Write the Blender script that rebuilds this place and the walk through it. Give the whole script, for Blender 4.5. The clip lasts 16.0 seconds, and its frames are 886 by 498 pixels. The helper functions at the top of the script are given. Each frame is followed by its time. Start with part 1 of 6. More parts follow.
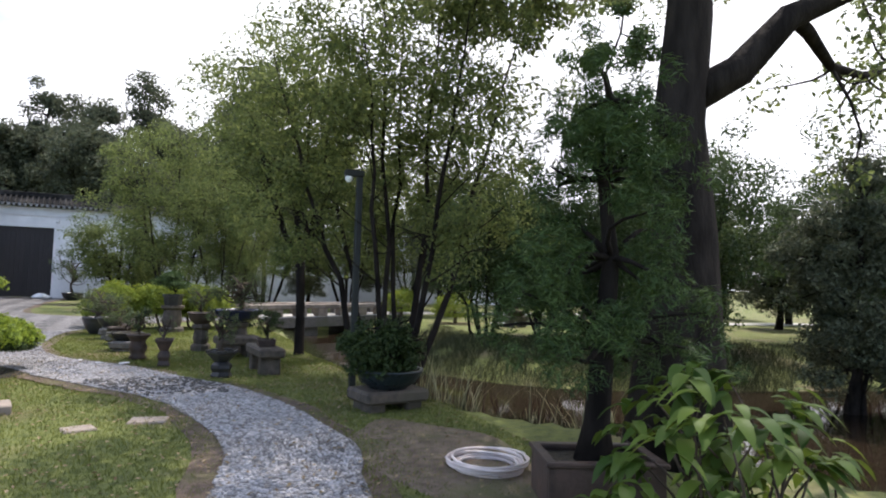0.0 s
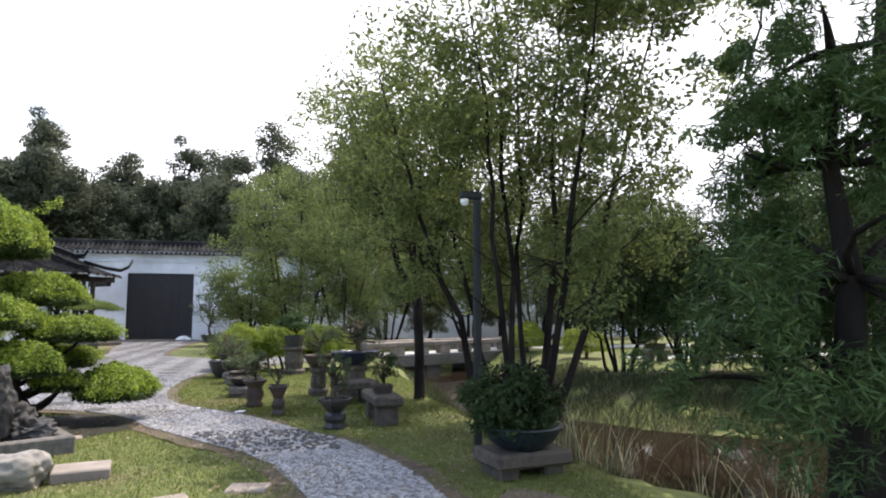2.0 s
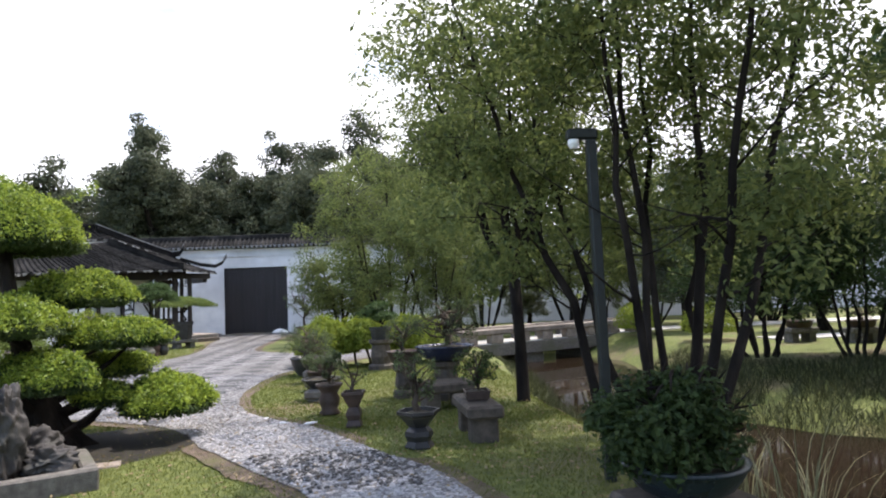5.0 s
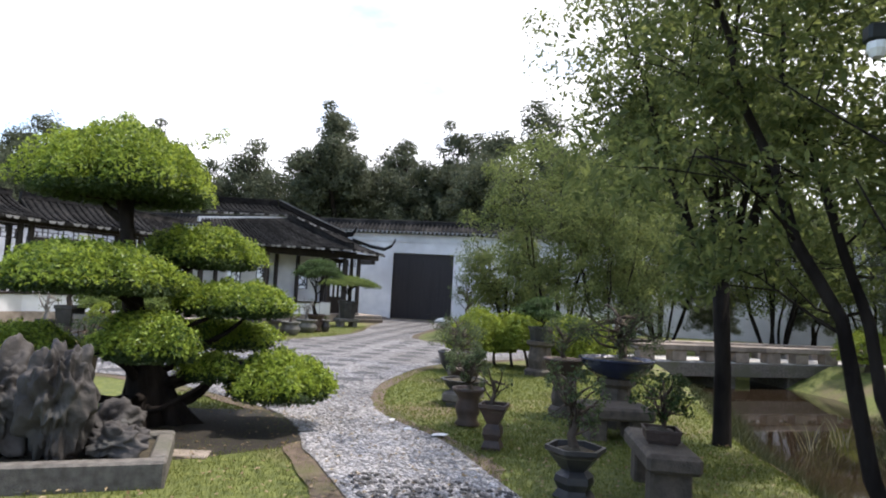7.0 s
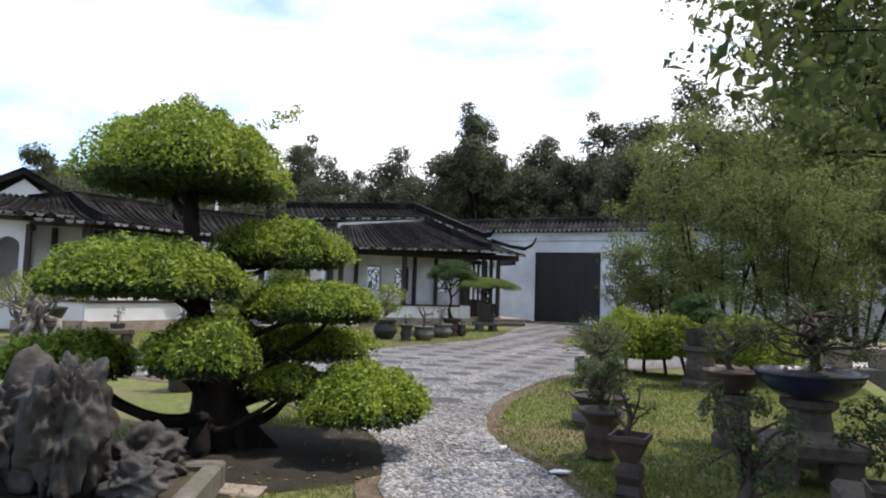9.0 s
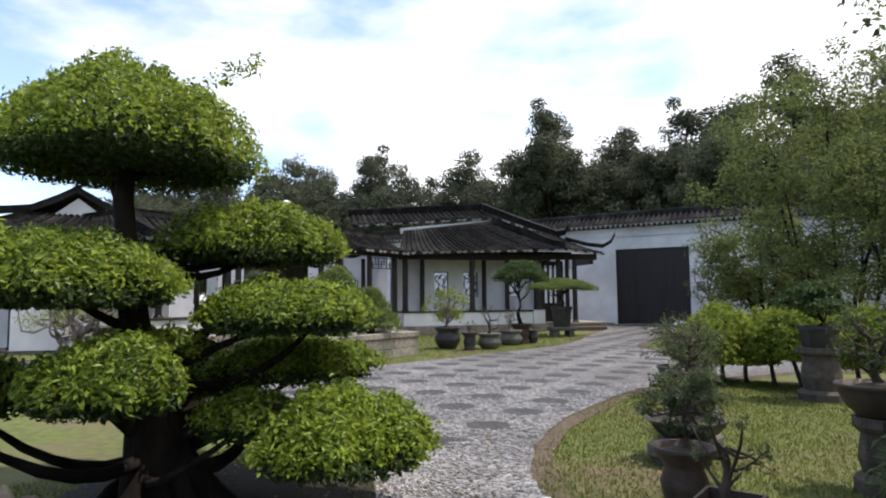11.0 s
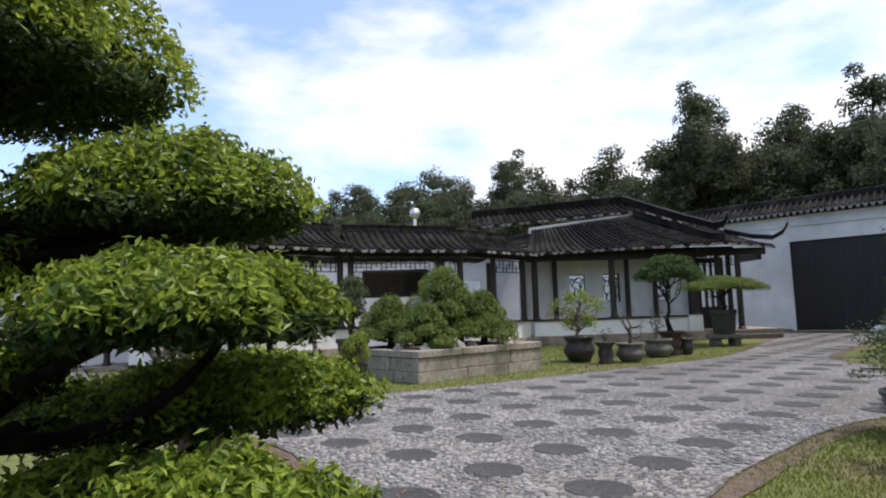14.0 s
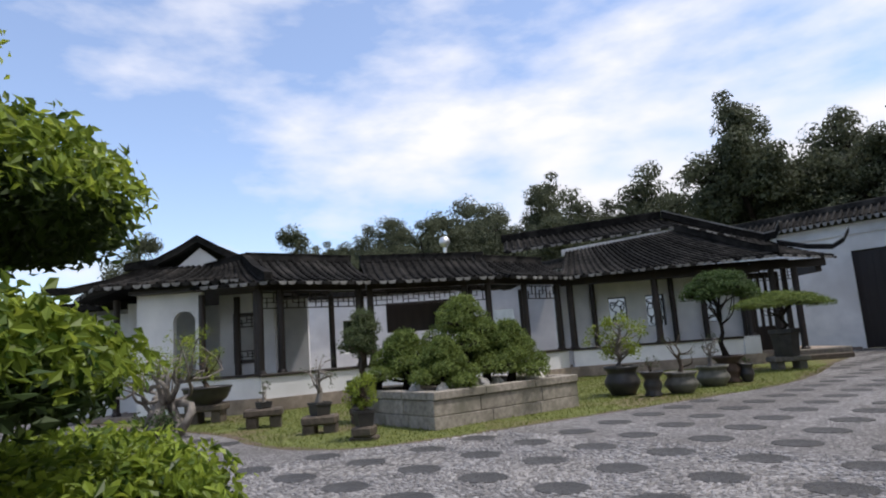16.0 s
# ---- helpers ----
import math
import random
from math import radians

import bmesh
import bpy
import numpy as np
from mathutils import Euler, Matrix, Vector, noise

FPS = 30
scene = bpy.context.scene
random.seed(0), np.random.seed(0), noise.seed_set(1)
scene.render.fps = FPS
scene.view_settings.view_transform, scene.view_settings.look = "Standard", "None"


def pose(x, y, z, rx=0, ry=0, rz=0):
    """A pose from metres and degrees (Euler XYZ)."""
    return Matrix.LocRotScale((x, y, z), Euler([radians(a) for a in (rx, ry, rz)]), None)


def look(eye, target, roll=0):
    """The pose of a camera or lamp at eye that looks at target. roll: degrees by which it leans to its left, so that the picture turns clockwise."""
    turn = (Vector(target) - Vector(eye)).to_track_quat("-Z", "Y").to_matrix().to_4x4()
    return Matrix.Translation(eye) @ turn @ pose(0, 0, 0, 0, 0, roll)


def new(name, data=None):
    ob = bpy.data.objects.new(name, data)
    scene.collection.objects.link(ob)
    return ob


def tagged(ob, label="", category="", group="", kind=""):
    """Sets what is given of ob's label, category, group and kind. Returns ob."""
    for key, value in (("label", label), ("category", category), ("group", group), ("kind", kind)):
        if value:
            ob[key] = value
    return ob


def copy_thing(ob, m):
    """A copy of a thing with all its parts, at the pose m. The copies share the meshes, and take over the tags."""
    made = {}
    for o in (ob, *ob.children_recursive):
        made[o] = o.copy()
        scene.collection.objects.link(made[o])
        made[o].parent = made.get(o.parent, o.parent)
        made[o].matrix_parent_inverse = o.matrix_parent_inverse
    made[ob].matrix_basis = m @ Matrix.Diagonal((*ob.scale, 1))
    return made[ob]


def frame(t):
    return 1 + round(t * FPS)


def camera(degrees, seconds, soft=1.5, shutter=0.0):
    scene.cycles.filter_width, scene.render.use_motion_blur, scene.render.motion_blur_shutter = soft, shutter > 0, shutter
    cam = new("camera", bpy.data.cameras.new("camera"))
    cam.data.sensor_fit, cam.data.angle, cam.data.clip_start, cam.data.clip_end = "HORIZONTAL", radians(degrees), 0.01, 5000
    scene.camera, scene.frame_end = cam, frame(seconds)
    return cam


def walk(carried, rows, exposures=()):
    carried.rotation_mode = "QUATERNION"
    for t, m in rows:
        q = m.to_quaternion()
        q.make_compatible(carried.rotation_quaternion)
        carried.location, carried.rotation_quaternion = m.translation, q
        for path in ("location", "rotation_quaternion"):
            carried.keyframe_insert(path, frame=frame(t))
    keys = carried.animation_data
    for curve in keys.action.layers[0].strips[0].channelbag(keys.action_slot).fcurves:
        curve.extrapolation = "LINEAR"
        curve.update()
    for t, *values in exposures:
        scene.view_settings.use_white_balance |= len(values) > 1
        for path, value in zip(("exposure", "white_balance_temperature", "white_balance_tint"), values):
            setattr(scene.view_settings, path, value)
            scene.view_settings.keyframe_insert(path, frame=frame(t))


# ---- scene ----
cam = camera(70.0, 16.0, 2.0)
PATH = [
    (0, (1.467, 0.428, 1.583), (2.284, 2.25, 1.687), 1.8),
    (0.5, (1.564, 0.8, 1.622), (2.288, 2.66, 1.754), 1.1),
    (1, (1.598, 1.097, 1.627), (2.208, 2.996, 1.785), -1.0),
    (1.5, (1.715, 1.39, 1.634), (2.205, 3.318, 1.833), -0.5),
    (2, (1.824, 1.618, 1.634), (2.281, 3.555, 1.833), -0.0),
    (2.5, (1.917, 1.954, 1.618), (2.405, 3.889, 1.759), 0.5),
    (3, (1.963, 2.295, 1.608), (2.481, 4.221, 1.754), -2.0),
    (3.5, (2.069, 2.632, 1.61), (2.508, 4.575, 1.783), -1.2),
    (4, (2.147, 2.961, 1.615), (2.423, 4.936, 1.758), 0.6),
    (4.5, (2.177, 3.348, 1.639), (2.443, 5.322, 1.812), -0.4),
    (5, (2.194, 3.632, 1.666), (2.359, 5.619, 1.819), -2.4),
    (5.2, (2.193, 3.812, 1.667), (2.228, 5.806, 1.826), -2.6),
    (7.3, (2.313, 5.811, 1.543), (1.887, 7.76, 1.686), 1.8),
    (7.5, (2.327, 5.985, 1.527), (1.882, 7.931, 1.649), -0.1),
    (8, (2.298, 6.379, 1.538), (1.886, 8.334, 1.625), -0.9),
    (8.5, (2.273, 6.741, 1.538), (1.702, 8.652, 1.679), -0.7),
    (9, (2.327, 7.117, 1.529), (1.504, 8.934, 1.664), 1.8),
    (9.2, (2.326, 7.266, 1.526), (1.477, 9.074, 1.635), 1.7),
    (11.3, (2.062, 9.165, 1.419), (0.973, 10.833, 1.597), -1.5),
    (11.5, (2.019, 9.328, 1.404), (0.936, 10.998, 1.607), -3.2),
    (12, (1.853, 9.769, 1.36), (0.727, 11.411, 1.549), -4.4),
    (12.5, (1.705, 10.187, 1.343), (0.47, 11.748, 1.537), -2.3),
    (13, (1.561, 10.565, 1.34), (0.341, 12.13, 1.589), -2.0),
    (13.5, (1.366, 10.944, 1.325), (0.112, 12.487, 1.541), -5.3),
    (14, (1.262, 11.295, 1.296), (-0.147, 12.701, 1.496), -1.8),
    (14.5, (1.114, 11.627, 1.322), (-0.261, 13.058, 1.565), -2.2),
    (15, (0.94, 11.892, 1.324), (-0.457, 13.297, 1.596), -6.1),
    (15.5, (0.711, 12.303, 1.342), (-0.722, 13.665, 1.645), -4.7),
    (16, (0.569, 12.598, 1.323), (-0.912, 13.908, 1.626), -4.2),
]
EXPOSURES = [(0.0, 0.3, 6300, 16), (1.5, 0.52, 6300, 16), (3.5, 0.54, 6300, 16), (7.5, 0.28, 6300, 15), (9.0, 0.04, 6350, 14), (12.5, -0.1, 6400, 14), (14.5, -0.28, 6350, 14), (16.0, -0.5, 6300, 15)]
walk(cam, [(t, look(eye, target, roll)) for t, eye, target, roll in PATH], EXPOSURES)

# ---- sky, sun, exposure ----
SUN_AZ, SUN_EL = math.atan2(0.57, 0.82), radians(67)
world = bpy.data.worlds.new("sky")
scene.world = world
world.use_nodes = True
wn, wl = world.node_tree.nodes, world.node_tree.links
wn.clear()
w_out, w_bg = wn.new("ShaderNodeOutputWorld"), wn.new("ShaderNodeBackground")
w_sky = wn.new("ShaderNodeTexSky")
w_sky.sky_type, w_sky.sun_disc = "NISHITA", False
w_sky.sun_elevation, w_sky.sun_rotation = SUN_EL, radians(90) - SUN_AZ
w_sky.air_density, w_sky.dust_density, w_sky.ozone_density = 1.0, 1.2, 1.0
w_tc, w_map = wn.new("ShaderNodeTexCoord"), wn.new("ShaderNodeMapping")
w_map.inputs["Scale"].default_value = (1.0, 1.0, 2.6)
w_map.inputs["Location"].default_value = (0.35, 0.2, 0.1)
w_noise = wn.new("ShaderNodeTexNoise")
w_noise.inputs["Scale"].default_value, w_noise.inputs["Detail"].default_value = 2.6, 9.0
w_noise.inputs["Roughness"].default_value = 0.52
w_dot = wn.new("ShaderNodeVectorMath")
w_dot.operation = "DOT_PRODUCT"
w_dot.inputs[1].default_value = (0.62, 0.62, 0.1)
w_add = wn.new("ShaderNodeMath")
w_add.operation = "MULTIPLY_ADD"
w_add.inputs[1].default_value = 0.26
w_ramp = wn.new("ShaderNodeValToRGB")
w_ramp.color_ramp.elements[0].position, w_ramp.color_ramp.elements[1].position = 0.41, 0.585
w_ramp.color_ramp.elements[0].color = (0.10, 0.10, 0.10, 1)
w_mix = wn.new("ShaderNodeMix")
w_mix.data_type = "RGBA"
w_mix.inputs[7].default_value = (9.4, 9.5, 9.7, 1)
wl.new(w_tc.outputs["Generated"], w_map.inputs["Vector"])
wl.new(w_map.outputs["Vector"], w_noise.inputs["Vector"])
wl.new(w_tc.outputs["Generated"], w_dot.inputs[0])
wl.new(w_dot.outputs["Value"], w_add.inputs[0])
wl.new(w_noise.outputs["Fac"], w_add.inputs[2])
wl.new(w_add.outputs["Value"], w_ramp.inputs["Fac"])
wl.new(w_ramp.outputs["Color"], w_mix.inputs[0])
w_hsv = wn.new("ShaderNodeHueSaturation")
w_hsv.inputs["Saturation"].default_value, w_hsv.inputs["Value"].default_value = 1.05, 2.1
wl.new(w_sky.outputs["Color"], w_hsv.inputs["Color"])
wl.new(w_hsv.outputs["Color"], w_mix.inputs[6])
wl.new(w_mix.outputs[2], w_bg.inputs["Color"])
wl.new(w_bg.outputs["Background"], w_out.inputs["Surface"])
w_bg.inputs["Strength"].default_value = 0.15
sun = new("sun", bpy.data.lights.new("sun", "SUN"))
sun.data.energy, sun.data.angle, sun.data.color = 5.0, radians(0.6), (1.0, 0.94, 0.84)
SUN_TO = Vector((math.cos(SUN_AZ) * math.cos(SUN_EL), math.sin(SUN_AZ) * math.cos(SUN_EL), math.sin(SUN_EL)))
sun.matrix_world = look(SUN_TO * 100, (0, 0, 0))


# ---- materials ----
def mat(name, c1, c2, scale=6.0, rough=0.7, bump=0.2, bump_scale=40.0, stain=None, stain_scale=0.8, metal=0.0, vary=0.12, coords="Object", stretch=(1, 1, 1), spec=0.4):
    m = bpy.data.materials.new(name)
    m.use_nodes = True
    n, l = m.node_tree.nodes, m.node_tree.links
    b = n["Principled BSDF"]
    tc, mp = n.new("ShaderNodeTexCoord"), n.new("ShaderNodeMapping")
    mp.inputs["Scale"].default_value = stretch
    l.new(tc.outputs[coords], mp.inputs["Vector"])
    n1, n2, n3 = n.new("ShaderNodeTexNoise"), n.new("ShaderNodeTexNoise"), n.new("ShaderNodeTexNoise")
    for node, sc, dt in ((n1, scale, 6), (n2, stain_scale, 4), (n3, bump_scale, 5)):
        node.inputs["Scale"].default_value, node.inputs["Detail"].default_value = sc, dt
        l.new(mp.outputs["Vector"], node.inputs["Vector"])
    r1 = n.new("ShaderNodeValToRGB")
    r1.color_ramp.elements[0].position, r1.color_ramp.elements[1].position = 0.32, 0.68
    r1.color_ramp.elements[0].color, r1.color_ramp.elements[1].color = (*c1, 1), (*c2, 1)
    l.new(n1.outputs["Fac"], r1.inputs["Fac"])
    r2 = n.new("ShaderNodeValToRGB")
    r2.color_ramp.elements[0].position, r2.color_ramp.elements[1].position = 0.5, 0.68
    mix = n.new("ShaderNodeMix")
    mix.data_type = "RGBA"
    mix.inputs[7].default_value = (*(stain or [0.6 * (a + c) / 2 for a, c in zip(c1, c2)]), 1)
    l.new(n2.outputs["Fac"], r2.inputs["Fac"])
    l.new(r2.outputs["Color"], mix.inputs[0])
    l.new(r1.outputs["Color"], mix.inputs[6])
    oi, hv, mr = n.new("ShaderNodeObjectInfo"), n.new("ShaderNodeHueSaturation"), n.new("ShaderNodeMapRange")
    mr.inputs["To Min"].default_value, mr.inputs["To Max"].default_value = 1 - vary, 1 + vary
    l.new(oi.outputs["Random"], mr.inputs["Value"])
    l.new(mr.outputs["Result"], hv.inputs["Value"])
    l.new(mix.outputs[2], hv.inputs["Color"])
    l.new(hv.outputs["Color"], b.inputs["Base Color"])
    rr = n.new("ShaderNodeMapRange")
    rr.inputs["To Min"].default_value, rr.inputs["To Max"].default_value = max(rough - 0.15, 0.02), min(rough + 0.12, 1)
    l.new(n1.outputs["Fac"], rr.inputs["Value"])
    l.new(rr.outputs["Result"], b.inputs["Roughness"])
    b.inputs["Metallic"].default_value = metal
    b.inputs["Specular IOR Level"].default_value = spec
    bp = n.new("ShaderNodeBump")
    bp.inputs["Strength"].default_value, bp.inputs["Distance"].default_value = bump, 0.02
    l.new(n3.outputs["Fac"], bp.inputs["Height"])
    l.new(bp.outputs["Normal"], b.inputs["Normal"])
    return m


def leaf_mat(name, dark, light, translucent=0.35, rough=0.6, hue=0.02):
    m = bpy.data.materials.new(name)
    m.use_nodes = True
    n, l = m.node_tree.nodes, m.node_tree.links
    b, out = n["Principled BSDF"], n["Material Output"]
    geo, tc, nz = n.new("ShaderNodeNewGeometry"), n.new("ShaderNodeTexCoord"), n.new("ShaderNodeTexNoise")
    nz.inputs["Scale"].default_value = 1.3
    l.new(tc.outputs["Object"], nz.inputs["Vector"])
    add = n.new("ShaderNodeMath")
    add.operation = "ADD"
    l.new(geo.outputs["Random Per Island"], add.inputs[0])
    l.new(nz.outputs["Fac"], add.inputs[1])
    half = n.new("ShaderNodeMath")
    half.operation = "MULTIPLY"
    half.inputs[1].default_value = 0.5
    l.new(add.outputs[0], half.inputs[0])
    r = n.new("ShaderNodeValToRGB")
    r.color_ramp.elements[0].position, r.color_ramp.elements[1].position = 0.22, 0.8
    r.color_ramp.elements[0].color, r.color_ramp.elements[1].color = (*dark, 1), (*light, 1)
    l.new(half.outputs[0], r.inputs["Fac"])
    l.new(r.outputs["Color"], b.inputs["Base Color"])
    b.inputs["Roughness"].default_value = rough
    b.inputs["Specular IOR Level"].default_value = 0.25
    t = n.new("ShaderNodeBsdfTranslucent")
    br = n.new("ShaderNodeHueSaturation")
    br.inputs["Value"].default_value, br.inputs["Hue"].default_value = 1.5, 0.5 - hue
    l.new(r.outputs["Color"], br.inputs["Color"])
    l.new(br.outputs["Color"], t.inputs["Color"])
    ms = n.new("ShaderNodeMixShader")
    ms.inputs[0].default_value = translucent
    l.new(b.outputs["BSDF"], ms.inputs[1])
    l.new(t.outputs["BSDF"], ms.inputs[2])
    l.new(ms.outputs["Shader"], out.inputs["Surface"])
    return m


def pebble_mat(name, c1, c2, size=0.045, joint=(0.05, 0.047, 0.044)):
    """Cobble mosaic: small rounded stones on end, with recessed joints."""
    m = bpy.data.materials.new(name)
    m.use_nodes = True
    n, l = m.node_tree.nodes, m.node_tree.links
    b = n["Principled BSDF"]
    tc, vo, ve, nz = n.new("ShaderNodeTexCoord"), n.new("ShaderNodeTexVoronoi"), n.new("ShaderNodeTexVoronoi"), n.new("ShaderNodeTexNoise")
    ve.feature = "DISTANCE_TO_EDGE"
    for v in (vo, ve):
        v.inputs["Scale"].default_value = 1 / size
        l.new(tc.outputs["Object"], v.inputs["Vector"])
    nz.inputs["Scale"].default_value, nz.inputs["Detail"].default_value = 0.55, 6
    l.new(tc.outputs["Object"], nz.inputs["Vector"])
    r = n.new("ShaderNodeValToRGB")
    r.color_ramp.elements[0].color, r.color_ramp.elements[1].color = (*c1, 1), (*c2, 1)
    l.new(vo.outputs["Color"], r.inputs["Fac"])
    mj, rj = n.new("ShaderNodeMix"), n.new("ShaderNodeValToRGB")
    mj.data_type = "RGBA"
    rj.color_ramp.elements[0].position, rj.color_ramp.elements[1].position = 0.03, 0.13
    l.new(ve.outputs["Distance"], rj.inputs["Fac"])
    l.new(rj.outputs["Color"], mj.inputs[0])
    mj.inputs[6].default_value = (*joint, 1)
    l.new(r.outputs["Color"], mj.inputs[7])
    ms, rs = n.new("ShaderNodeMix"), n.new("ShaderNodeValToRGB")
    ms.data_type, ms.blend_type = "RGBA", "MULTIPLY"
    rs.color_ramp.elements[0].position, rs.color_ramp.elements[1].position = 0.35, 0.62
    rs.color_ramp.elements[0].color, rs.color_ramp.elements[1].color = (0.62, 0.6, 0.57, 1), (1, 1, 1, 1)
    l.new(nz.outputs["Fac"], rs.inputs["Fac"])
    ms.inputs[0].default_value = 1
    l.new(mj.outputs[2], ms.inputs[6])
    l.new(rs.outputs["Color"], ms.inputs[7])
    l.new(ms.outputs[2], b.inputs["Base Color"])
    b.inputs["Roughness"].default_value = 0.62
    bp = n.new("ShaderNodeBump")
    bp.inputs["Strength"].default_value, bp.inputs["Distance"].default_value = 0.8, 0.012
    l.new(rj.outputs["Color"], bp.inputs["Height"])
    l.new(bp.outputs["Normal"], b.inputs["Normal"])
    return m


def ground_mat():
    return mat("lawn_grass", (0.066, 0.084, 0.018), (0.15, 0.168, 0.04), 9, 0.9, 0.9, 90, (0.14, 0.11, 0.06), 0.55)


